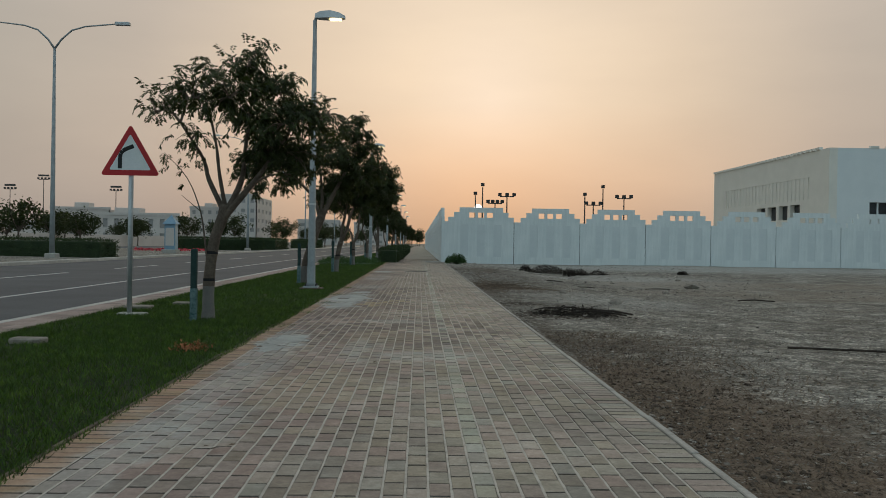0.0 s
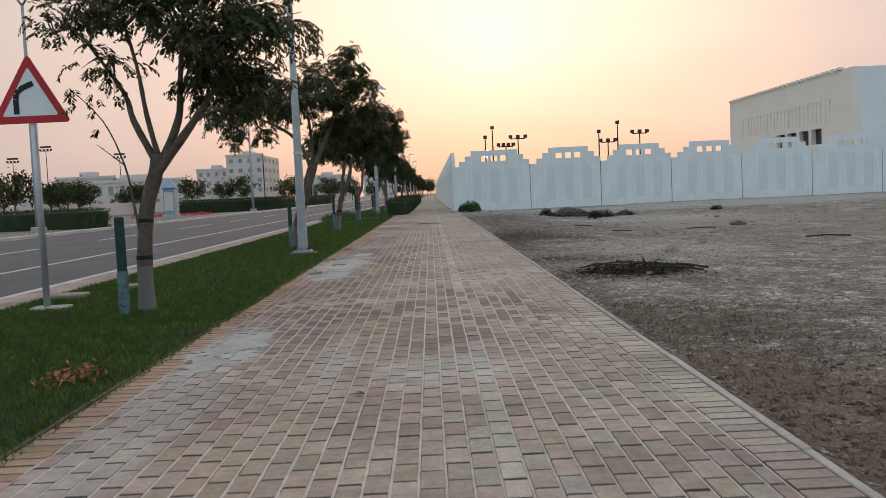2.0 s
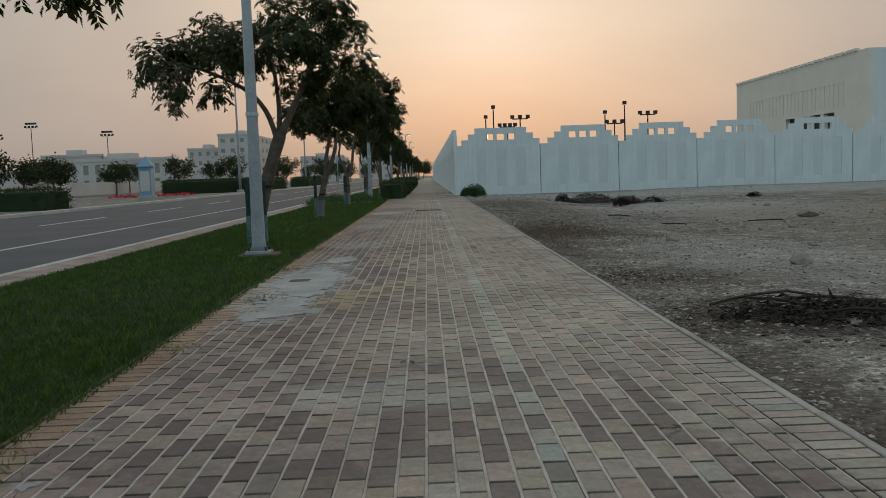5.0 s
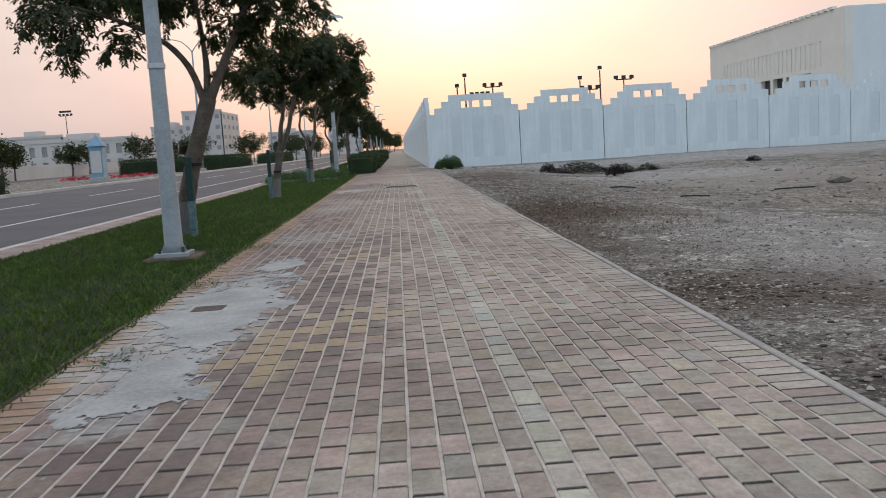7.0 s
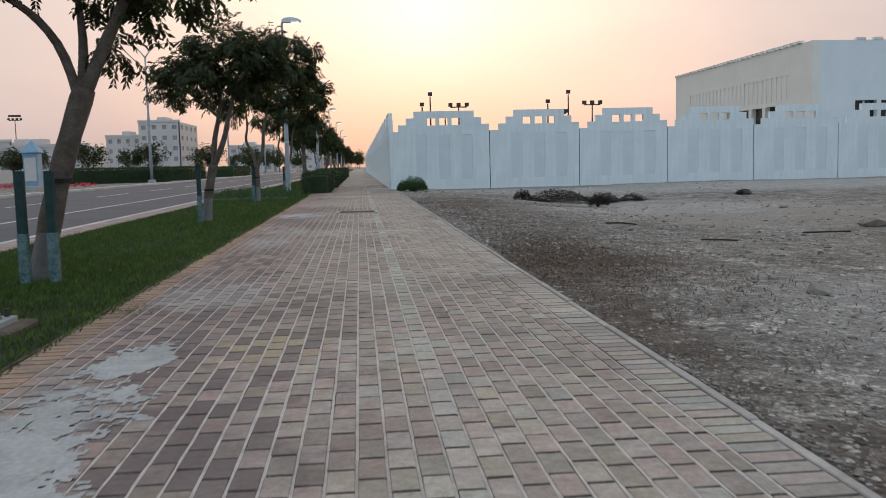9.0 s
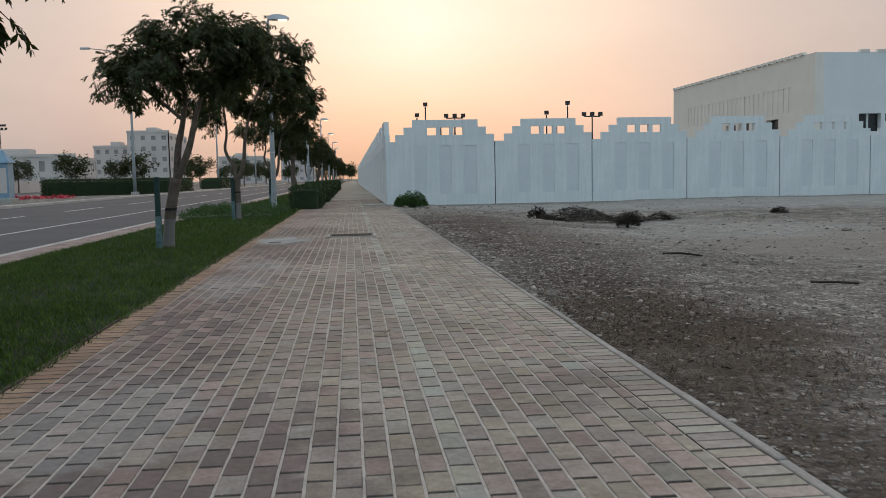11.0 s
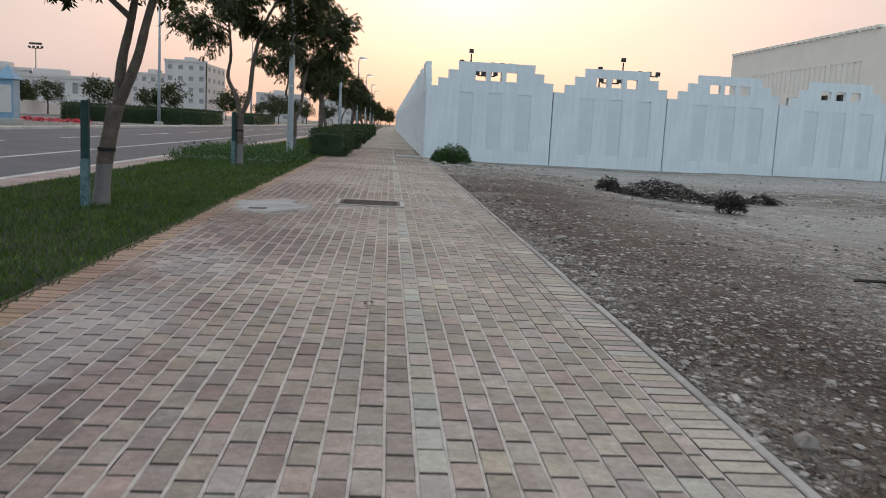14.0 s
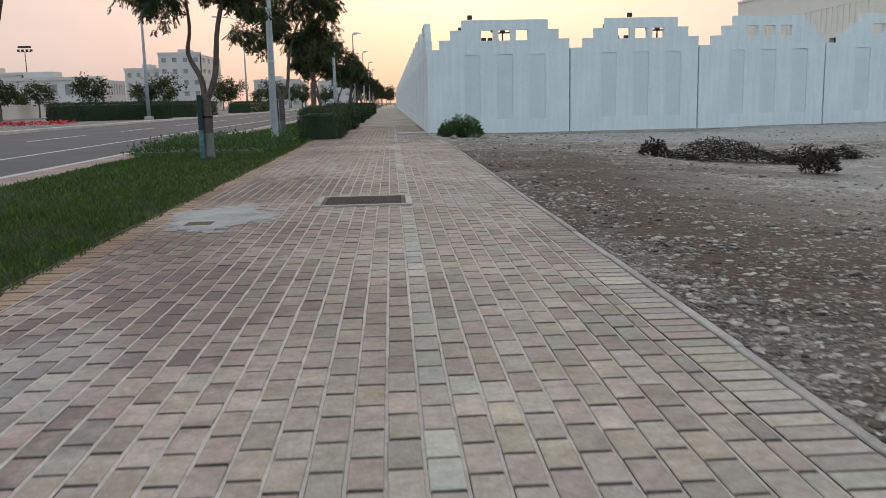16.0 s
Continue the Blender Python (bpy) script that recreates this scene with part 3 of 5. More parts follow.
# boundary wall of stepped panels
def cells(xs, zs, depth_at, back):
    """A slab cut on a grid: depth_at(x, z) is the depth of the front face there, or None for a hole."""
    s = Shape()
    nx, nz = len(xs) - 1, len(zs) - 1

    def d(i, k):
        if 0 <= i < nx and 0 <= k < nz:
            return depth_at((xs[i] + xs[i + 1]) / 2, (zs[k] + zs[k + 1]) / 2)
        return None
    for i in range(nx):
        for k in range(nz):
            a = d(i, k)
            if a is None:
                continue
            x0, x1, z0, z1 = xs[i], xs[i + 1], zs[k], zs[k + 1]
            s.add([(x0, a, z0), (x1, a, z0), (x1, a, z1), (x0, a, z1)], [(0, 1, 2, 3)])
            s.add([(x0, back, z0), (x1, back, z0), (x1, back, z1), (x0, back, z1)], [(3, 2, 1, 0)])
            for di, dk, p, q in ((-1, 0, (x0, z1), (x0, z0)), (1, 0, (x1, z0), (x1, z1)), (0, -1, (x0, z0), (x1, z0)), (0, 1, (x1, z1), (x0, z1))):
                b = d(i + di, k + dk)
                end = back if b is None else b
                if end > a + 1e-6:
                    s.add([(p[0], a, p[1]), (p[0], end, p[1]), (q[0], end, q[1]), (q[0], a, q[1])], [(0, 1, 2, 3)])
    return s


def panel_shapes(w, lead):
    """One stepped panel of width w; lead is the low notch at its start. Gives the slab and its three grey insets."""
    mid = (lead + w) / 2
    tops = [(lead, 2.46), (lead + 0.34, 2.74), (lead + 0.68, 3.03), (w - 0.66, 3.32), (w - 0.33, 3.03), (w, 2.74)]
    wins = [(mid + k * 0.53 - 0.185, mid + k * 0.53 + 0.185) for k in (-1, 0, 1)]
    ins = [(mid + k * 1.0 - 0.24, mid + k * 1.0 + 0.24) for k in (-1, 0, 1)]
    xs = sorted({0.0, w, *(t[0] for t in tops), *(a for p in wins for a in p), *(a for p in ins for a in p)})
    zs = [-0.6, 0.36, 2.30, 2.46, 2.71, 2.74, 3.02, 3.03, 3.32]

    def depth(x, z):
        top = next((h for e, h in tops if x < e), 2.74)
        if z > top:
            return None
        if 2.71 < z < 3.02 and any(a < x < b for a, b in wins):
            return None
        return 0.025 if 0.36 < z < 2.30 and any(a < x < b for a, b in ins) else 0.0
    slab = cells(xs, zs, depth, 0.20)
    inset = [Shape().box(a + 0.004, 0.017, 0.364, b - 0.004, 0.024, 2.296) for a, b in ins]
    return slab, inset


WALL_Y, WALL_X = 52.66, 1.40


def build_wall(name, start, turn, widths, label):
    wall = thing(name, start, label, "wall", kind="structure", turn=turn)
    made = {}
    x = 0.0
    gap = Shape()
    for w, lead in widths:
        if (w, lead) not in made:
            slab, inset = panel_shapes(w - 0.036, lead)
            made[w, lead] = (slab.mesh("wall_panel"), [i.mesh("inset") for i in inset])
        slab, insets = made[w, lead]
        p = part("wall_panel", slab, "paint", wall)
        p.location = (x, 0, 0)
        for i in insets:
            part("inset", i, "panel_grey", p, "flat grey painted inset")
        gap.box(x + w - 0.040, 0.07, -0.6, x + w + 0.004, 0.15, 2.44)
        x += w
    part("panel_joint", gap, "gap", wall, "dark sealed joint between wall panels")
    return wall


build_wall("wall_front", (WALL_X + 0.02, WALL_Y, 0), 0, [(4.39, 0.39)] + [(4.0, 0.39)] * 11, "white painted precast boundary wall with stepped crown and square openings")
build_wall("wall_side", (WALL_X, WALL_Y + 4.0 * 36 + 0.2, 0), -90, [(4.0, 0.39)] * 36, "white painted precast boundary wall running along the pavement")
plain_sheet("wall_footing", 1.42, 46, WALL_Y - 0.06, WALL_Y + 0.3, -0.06, "concrete", "low concrete footing strip under the white wall", "footing", 0.4)
part_slab = tagged(part("concrete_slab", Shape().box(0.46, 51.3, -0.005, 1.36, 52.1, 0.06, 0.012), "concrete"), "grey concrete slab lying beside the wall corner", "slab")


# white building behind the wall
def build_school():
    b = thing("white_building", (59.2, 124.4, -0.5), "large white flat-roofed building with finned facade behind the wall", "building")
    L, W, H = 49.0, 60.0, 16.4
    xs = [0.0, 6, 12, 15, 21, 24, 30, W]
    side_z = [0.0, 6.3, 8.6, 9.2, 12.6, H]
    # side towards the street, along y, seen as x' = -y
    side_x = sorted({0.0, L, 4.5, 8.0, 9.0, 12.5, 13.5, 17.0, 18.0, 21.5, 6.0, 42.0})

    def depth(x, z):
        if 6.3 < z < 8.6 and (22.5 < x < 26.0 or 27.0 < x < 30.5 or 31.5 < x < 35.0 or 36.0 < x < 39.5):
            return None
        if 9.2 < z < 12.6 and 7.0 < x < 43.0:
            return 0.10
        return 0.0
    sx = sorted({0.0, L, 7.0, 43.0, 22.5, 26.0, 27.0, 30.5, 31.5, 35.0, 36.0, 39.5})
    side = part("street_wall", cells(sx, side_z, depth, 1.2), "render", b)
    side.matrix_basis = pose(0, L, 0, 0, 0, -90)
    fin = Shape().box(-0.34, 0.0, 9.2, 0.34, 0.3, 12.6).mesh("fin")
    for i in range(24):
        f = part("fin", fin, "render", b)
        f.matrix_basis = pose(0.0, L - 7.8 - 1.48 * i, 0, 0, 0, -90)
    for x0 in (22.5, 27.0, 31.5, 36.0):
        s = Shape().box(x0, 0.7, 6.3, x0 + 3.5, 0.8, 8.6)
        g = part("window", s, "dark_glass", b, "dark unglazed window opening")
        g.matrix_basis = pose(0, L, 0, 0, 0, -90)
    # front, along x
    def front(x, z):
        if 6.3 < z < 8.6 and (6 < x < 9.0 or 9.6 < x < 12.6 or 15 < x < 21 or 24 < x < 30):
            return None
        return 0.0
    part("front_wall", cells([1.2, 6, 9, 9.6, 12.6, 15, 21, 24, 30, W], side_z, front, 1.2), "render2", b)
    for x0, x1 in ((6, 9), (9.6, 12.6), (15, 21), (24, 30)):
        part("window", Shape().box(x0, 0.7, 6.3, x1, 0.8, 8.6), "dark_glass", b, "dark unglazed window opening")
        part("window_mullion", Shape().box((x0 + x1) / 2 - 0.12, 0.55, 6.3, (x0 + x1) / 2 + 0.12, 0.69, 8.6), "render2", b)
    part("roof", Shape().box(0.3, 0.3, H - 0.9, W, L, H - 0.6), "render2", b)
    cop = Shape().box(-0.3, -0.25, 0, 0.35, 0.95, 0.34).mesh("coping_block")
    for i in range(27):
        c = part("coping_block", cop, "render", b)
        c.location = (0.0, 3.0 + 1.72 * i, H)
    for i in range(20):
        c = part("coping_block", cop, "render2", b)
        c.matrix_basis = pose(7.0 + 2.4 * i, 0.2, H, 0, 0, 90)


build_school()


# ---- things: verge ----
def lamp_post(x, y, lit_name="street_lamp"):
    p = thing(lit_name, (x, y, 0), "grey tapered steel street lamp with flat lit head", "street lamp", "street lamps along the verge")
    part("base_plate", Shape().box(-0.27, -0.27, -0.05, 0.27, 0.27, 0.035, 0.02), "clod", p, "dark soil-stained concrete footing")
    part("flange", Shape().box(-0.17, -0.17, 0.035, 0.17, 0.17, 0.075, 0.006), "pole", p)
    for sx in (-0.12, 0.12):
        for sy in (-0.12, 0.12):
            part("bolt", Shape().tube([(sx, sy, 0.075), (sx, sy, 0.13)], [0.018, 0.016], 6), "dark_metal", p)
    part("pole", Shape().tube([(0, 0, 0.075), (0, 0, 0.16), (0, 0, 1.0), (0, 0, 6.25)], [0.13, 0.095, 0.085, 0.045], 14), "pole", p, smooth=True)
    part("collar", Shape().tube([(0, 0, 1.95), (0, 0, 2.0)], [0.09, 0.09], 14), "galv", p)
    part("arm", Shape().tube([(0, 0, 6.2), (0.02, 0, 6.3), (0.14, 0, 6.33)], [0.04, 0.04, 0.035], 8), "pole", p, smooth=True)
    h = Shape()
    for k, (xx, ww, zt, zb) in enumerate(((0.0, 0.07, 6.40, 6.30), (0.12, 0.12, 6.45, 6.29), (0.36, 0.16, 6.47, 6.29), (0.58, 0.13, 6.42, 6.29), (0.70, 0.06, 6.36, 6.30))):
        h.v += [(xx, -ww, zb), (xx, ww, zb), (xx, ww * 0.7, zt), (xx, -ww * 0.7, zt)]
    for k in range(4):
        h.f += [(k * 4 + i, k * 4 + (i + 1) % 4, k * 4 + 4 + (i + 1) % 4, k * 4 + 4 + i) for i in range(4)]
    h.f += [(3, 2, 1, 0), (16, 17, 18, 19)]
    part("lamp_head", h, "galv", p)
    part("lens", Shape().box(0.34, -0.09, 6.265, 0.62, 0.09, 6.289, 0.01), "lens", p, "warm lit glass lens")
    return p


def glow(name, colour, strength):
    m = bpy.data.materials.new(name)
    m.use_nodes = True
    b = m.node_tree.nodes["Principled BSDF"]
    b.inputs["Base Color"].default_value = (*colour, 1)
    b.inputs["Emission Color"].default_value = (*colour, 1)
    b.inputs["Emission Strength"].default_value = strength
    return m


M["lens"] = glow("lit_lamp_lens", (1.0, 0.72, 0.40), 3.0)
first_lamp = lamp_post(-2.42, 20.7)
for y in (47.4, 71.6, 96.8, 122, 147, 172):
    copy_thing(first_lamp, pose(-2.55, y, 0))


def bend_sign():
    p = thing("traffic_sign", (-4.12, 13.15, 0), "red-bordered white triangular sign showing a road bend", "road sign")
    part("post", Shape().tube([(0, 0, -0.05), (0, 0, 2.66)], [0.036, 0.036], 12), "galv", p, smooth=True)
    part("footing", Shape().box(-0.16, -0.12, -0.05, 0.24, 0.14, 0.03, 0.02), "concrete", p, "pale concrete footing in the grass")

    def tri(w, z0, y, r, thick):
        h = w * 0.866
        pts = []
        for cx, cz, a0 in ((-w / 2, 0, 150), (w / 2, 0, -90), (0, h, 30)):
            c = Vector((0, h / 3))
            v = Vector((cx, cz))
            q = v + (c - v).normalized() * 2 * r
            pts += [(q.x + r * math.cos(radians(a0 + 30 * k)), z0 + q.y + r * math.sin(radians(a0 + 30 * k))) for k in range(5)]
        n = len(pts)
        s = Shape()
        s.v = [(x, y, z) for x, z in pts] + [(x, y + thick, z) for x, z in pts]
        s.f = [tuple(range(n)), tuple(range(2 * n - 1, n - 1, -1))] + [(i, n + i, n + (i + 1) % n, (i + 1) % n) for i in range(n)]
        return s
    W = 0.86
    part("sign_plate", tri(W, 2.02, -0.052, 0.03, 0.012), "red", p, "red triangular border")
    part("sign_face", tri(W * 0.70, 2.02 + 0.866 * W * 0.105, -0.057, 0.015, 0.004), "white", p, "white triangle face")
    path = [(-0.145, 2.12), (-0.145, 2.28), (-0.135, 2.335), (-0.105, 2.375), (-0.05, 2.405), (0.05, 2.445)]
    s = Shape()
    for (x0, z0), (x1, z1) in zip(path, path[1:]):
        d = Vector((x1 - x0, z1 - z0)).normalized() * 0.03
        s.add([(x0 - d.y, -0.0605, z0 + d.x), (x0 + d.y, -0.0605, z0 - d.x), (x1 + d.y, -0.0605, z1 - d.x), (x1 - d.y, -0.0605, z1 + d.x)], [(3, 2, 1, 0)])
    part("bend_arrow", s, "black", p, "black curved bend symbol")
    for z in (2.2, 2.5):
        part("clamp", Shape().box(-0.05, -0.039, z, 0.05, 0.04, z + 0.03), "galv", p)


bend_sign()


def leaf_quad(s, base, tip, width, normal):
    a = tip - base
    side = a.cross(normal)
    if side.length < 1e-6:
        return
    side = side.normalized() * width / 2
    mid = base + a * 0.42 + normal * width * 0.18
    s.add([tuple(base), tuple(mid + side), tuple(tip), tuple(mid - side)], [(0, 1, 2, 3)])


def spray(s, at, way, rng, n=9, size=0.1, droop=0.6):
    """A drooping pinnate leaf: leaflets in pairs along a stalk."""
    d = way.normalized()
    p = at.copy()
    for i in range(n):
        d = (d + Vector((0, 0, -droop / n * 1.6))).normalized()
        p = p + d * size * 0.42
        side = d.cross(Vector((rng.uniform(-0.3, 0.3), rng.uniform(-0.3, 0.3), 1)))
        if side.length < 1e-4:
            continue
        side.normalize()
        for sg in (-1, 1):
            w = (side * sg * 0.85 + d * 0.45 + Vector((0, 0, -0.45 + rng.uniform(-0.25, 0.2)))).normalized()
            k = size * rng.uniform(0.75, 1.15)
            leaf_quad(s, p, p + w * k, k * 0.40, d.cross(w).normalized())


def along(pts, k):
    """The point at share k of a line through points."""
    i = min(len(pts) - 2, int(k * (len(pts) - 1)))
    return pts[i].lerp(pts[i + 1], k * (len(pts) - 1) - i)


def rounded(pts, n=4):
    """A smoother line through the same points."""
    out = []
    for i in range(len(pts) - 1):
        a, b, c, d = pts[max(i - 1, 0)], pts[i], pts[i + 1], pts[min(i + 2, len(pts) - 1)]
        for j in range(n):
            k = j / n
            out.append(0.5 * (2 * b + (c - a) * k + (2 * a - 5 * b + 4 * c - d) * k * k + (3 * b - a - 3 * c + d) * k ** 3))
    return out + [pts[-1]]


def build_tree(name, at, stem, limbs, lobes, rng, label, sprays, size=0.088, girth=1.0, shoot=False):
    """A street tree: a trunk through stem, main limbs from its fork, and leafy lobes (x, y, z, radius, fullness) on boughs."""
    t = thing(name, at, label, "tree", "street trees along the verge")
    wood, fine, leaves = Shape(), Shape(), Shape()
    axis = rounded([Vector(p) for p in stem])
    wood.tube(axis, [girth * (0.088 + 0.03 * math.exp(-9 * i / len(axis)) + 0.004 * math.sin(i * 1.9)) for i in range(len(axis))], 12)
    lines = []
    for pts, r in limbs:
        line = rounded([Vector(p) + Vector((rng.uniform(-0.02, 0.02), rng.uniform(-0.02, 0.02), 0)) for p in pts])
        lines.append(line)
        wood.tube(line, [r * (1 - 0.7 * i / len(line)) + 0.002 * math.sin(i * 2.3) for i in range(len(line))], 9)
    total = sum(l[4] for l in lobes)
    for x, y, z, r, full in lobes:
        c = Vector((x, y, z))
        start = min((p for line in lines for p in line[3:]), key=lambda p: (p - c).length + 0.8 * max(0.0, p.z - c.z))
        bend = start.lerp(c, 0.5) + Vector((rng.uniform(-0.12, 0.12), rng.uniform(-0.12, 0.12), 0.12))
        bough = rounded([start, bend, c], 5)
        thick = 0.016 + 0.012 * r
        wood.tube(bough, [thick * (1 - 0.75 * i / len(bough)) for i in range(len(bough))], 6)
        tips = []
        for b in range(9):
            v = Vector((rng.gauss(0, 1), rng.gauss(0, 1), rng.gauss(0.15, 0.8))).normalized() * r * rng.uniform(0.6, 1.15)
            p0 = along(bough, rng.uniform(0.55, 1.0))
            tip = c + v
            mid = p0.lerp(tip, 0.55) + Vector((0, 0, 0.05))
            fine.tube([p0, mid, tip], [0.009, 0.006, 0.003], 5, False)
            tips.append((p0, mid, tip))
        for i in range(int(sprays * full / total)):
            p0, mid, tip = rng.choice(tips)
            k = rng.random() ** 0.6
            p = (mid.lerp(tip, 2 * k - 1) if k > 0.5 else p0.lerp(mid, 2 * k)) + Vector((rng.gauss(0, 0.22), rng.gauss(0, 0.22), rng.gauss(0, 0.16))) * r
            out = p - c
            way = out.normalized() * 0.8 + Vector((rng.uniform(-0.8, 0.8), rng.uniform(-0.8, 0.8), rng.uniform(-0.7, 0.3)))
            spray(leaves, p, way, rng, rng.randint(3, 6), size * rng.uniform(0.7, 1.15), rng.uniform(0.4, 1.3))
    if shoot:
        bare = [Vector((-0.02, -0.04, 0.75)), Vector((-0.06, -0.06, 1.1)), Vector((-0.12, -0.08, 1.5)), Vector((-0.30, -0.1, 1.95)), Vector((-0.62, -0.1, 2.3))]
        fine.tube(rounded(bare), [0.016 - 0.0008 * i for i in range(17)], 6, False)
        fine.tube([bare[2], Vector((-0.38, -0.1, 1.72))], [0.008, 0.003], 5, False)
        for k in range(14):
            p = bare[3].lerp(bare[4], rng.random()) + Vector((rng.gauss(0, 0.1), rng.gauss(0, 0.1), rng.gauss(0, 0.08)))
            spray(leaves, p, Vector((rng.uniform(-1, 0.3), rng.uniform(-0.5, 0.5), 0)), rng, 3, 0.07, 0.8)
    part("trunk", wood, "trunk", t, "grey-brown bark with limewashed foot", smooth=True)
    tagged(part("branchwork", fine, "bark", t), kind="stuff")
    tagged(part("crown", leaves, "leaf", t, "dark green drooping pinnate leaves"), kind="stuff")
    return t


def stake(x, y, h, group="tree stakes"):
    p = thing("tree_stake", (x, y, 0), "dark green weathered wooden tree stake with pale flaking foot", "stake", group)
    part("post", Shape().box(-0.04, -0.04, h * 0.45, 0.04, 0.04, h, 0.01), "stake_dark", p)
    part("post_foot", Shape().box(-0.042, -0.042, -0.05, 0.042, 0.042, h * 0.45, 0.0), "stake_pale", p, "flaking blue-white paint")
    return p


def strap(x, y, z, r):
    s = Shape()
    n = 14
    for k in range(n):
        a0, a1 = 2 * math.pi * k / n, 2 * math.pi * (k + 1) / n
        s.add([(r * math.cos(a0), r * math.sin(a0), -0.02), (r * math.cos(a1), r * math.sin(a1), -0.02), (r * math.cos(a1), r * math.sin(a1), 0.02), (r * math.cos(a0), r * math.sin(a0), 0.02)], [(0, 1, 2, 3)])
    ob = part("tree_strap", s, "strap")
    ob.location = (x, y, z)
    tagged(ob, "black rubber strap tying a trunk to its stake", "strap", "tree straps")


TREE_LABEL = "leafy street tree with dark drooping pinnate leaves"
rng = random.Random(11)
AT_1, STEM_1 = (-2.84, 12.62, 0), [(-0.01, 0, -0.05), (-0.01, 0, 0.5), (0.05, 0, 1.05), (0.16, 0, 1.40), (0.21, 0, 1.60)]
AT_2, STEM_2 = (-2.86, 23.5, 0), [(-0.17, 0, -0.05), (-0.03, 0, 0.6), (0.14, 0, 1.2), (0.35, 0.02, 1.82)]
AT_3, STEM_3 = (-3.0, 32.65, 0), [(0, 0, -0.05), (0.05, 0, 0.5), (0.17, 0, 1.12)]
AT_4, STEM_4 = (-3.1, 42.3, 0), [(0, 0, -0.05), (0.01, 0, 0.6), (0.0, 0, 1.12)]
tree_1 = build_tree("street_tree", AT_1, STEM_1, [
    ([(0.19, 0, 1.5), (-0.06, 0.06, 1.95), (-0.14, 0.1, 2.25), (-0.45, 0.1, 2.75)], 0.042), ([(0.20, 0, 1.55), (0.16, -0.1, 2.0), (0.1, -0.15, 2.5), (-0.1, -0.1, 3.2)], 0.032),
    ([(0.20, 0, 1.5), (0.40, 0.08, 1.95), (0.46, 0.12, 2.35), (0.55, 0.1, 3.2)], 0.05), ([(0.18, 0, 1.4), (0.55, -0.05, 1.83), (0.76, -0.1, 2.12), (1.15, 0, 2.75)], 0.055)], [
    (-0.80, 0, 2.85, 0.30, 0.32), (-0.60, 0.3, 3.3, 0.34, 0.36), (-0.2, -0.3, 3.0, 0.40, 0.5), (0.0, 0.2, 3.4, 0.38, 0.6), (0.52, 0, 3.55, 0.36, 1.1), (0.35, -0.5, 3.0, 0.42, 1.2), (0.4, 0.5, 2.9, 0.42, 1.2), (0.95, 0.1, 3.15, 0.38, 1.4),
    (1.0, -0.4, 2.65, 0.40, 1.4), (0.95, 0.5, 2.5, 0.38, 1.3), (1.4, 0, 2.9, 0.34, 1.1), (1.62, 0.1, 2.8, 0.22, 0.4), (0.8, 0, 2.25, 0.30, 0.8), (1.25, 0.2, 2.25, 0.28, 0.6), (1.1, -0.1, 1.9, 0.16, 0.15), (-0.2, 0, 2.5, 0.28, 0.3)],
    rng, "street tree with sparse feathery crown and limewashed trunk", 2250, 0.072, 0.86, True)
tree_2 = build_tree("street_tree", AT_2, STEM_2, [
    ([(0.32, 0, 1.70), (0.12, 0.05, 2.25), (-0.25, 0.05, 2.65), (-1.0, 0, 3.0), (-1.65, 0, 3.15)], 0.052), ([(0.33, 0, 1.7), (0.33, 0.1, 2.3), (0.25, 0.2, 3.2)], 0.06), ([(0.33, 0, 1.7), (0.60, -0.05, 2.3), (0.88, -0.1, 2.8), (1.25, 0, 3.6)], 0.075)], [
    (-1.75, 0, 3.1, 0.38, 0.8), (-1.3, 0.4, 3.25, 0.42, 1.0), (-1.25, -0.5, 2.75, 0.36, 0.8), (-1.5, 0, 2.4, 0.22, 0.25), (-0.65, -0.2, 2.5, 0.30, 0.4), (-0.7, 0.2, 3.4, 0.5, 1.3), (-0.2, -0.6, 3.25, 0.5, 1.4), (0, 0.6, 3.3, 0.5, 1.4), (0.5, 0, 3.75, 0.48, 1.3),
    (1.2, 0.1, 4.05, 0.38, 1.1), (1.3, 0, 4.4, 0.16, 0.25), (0.9, -0.6, 3.3, 0.48, 1.3), (1.0, 0.6, 3.2, 0.48, 1.3), (1.6, 0, 3.5, 0.38, 1.1), (1.72, 0.2, 3.05, 0.28, 0.6), (0.7, 0, 2.7, 0.36, 0.9), (1.4, -0.2, 2.75, 0.30, 0.6), (0.6, 0.3, 2.2, 0.2, 0.2)],
    rng, TREE_LABEL, 3000, 0.088, 1.22)
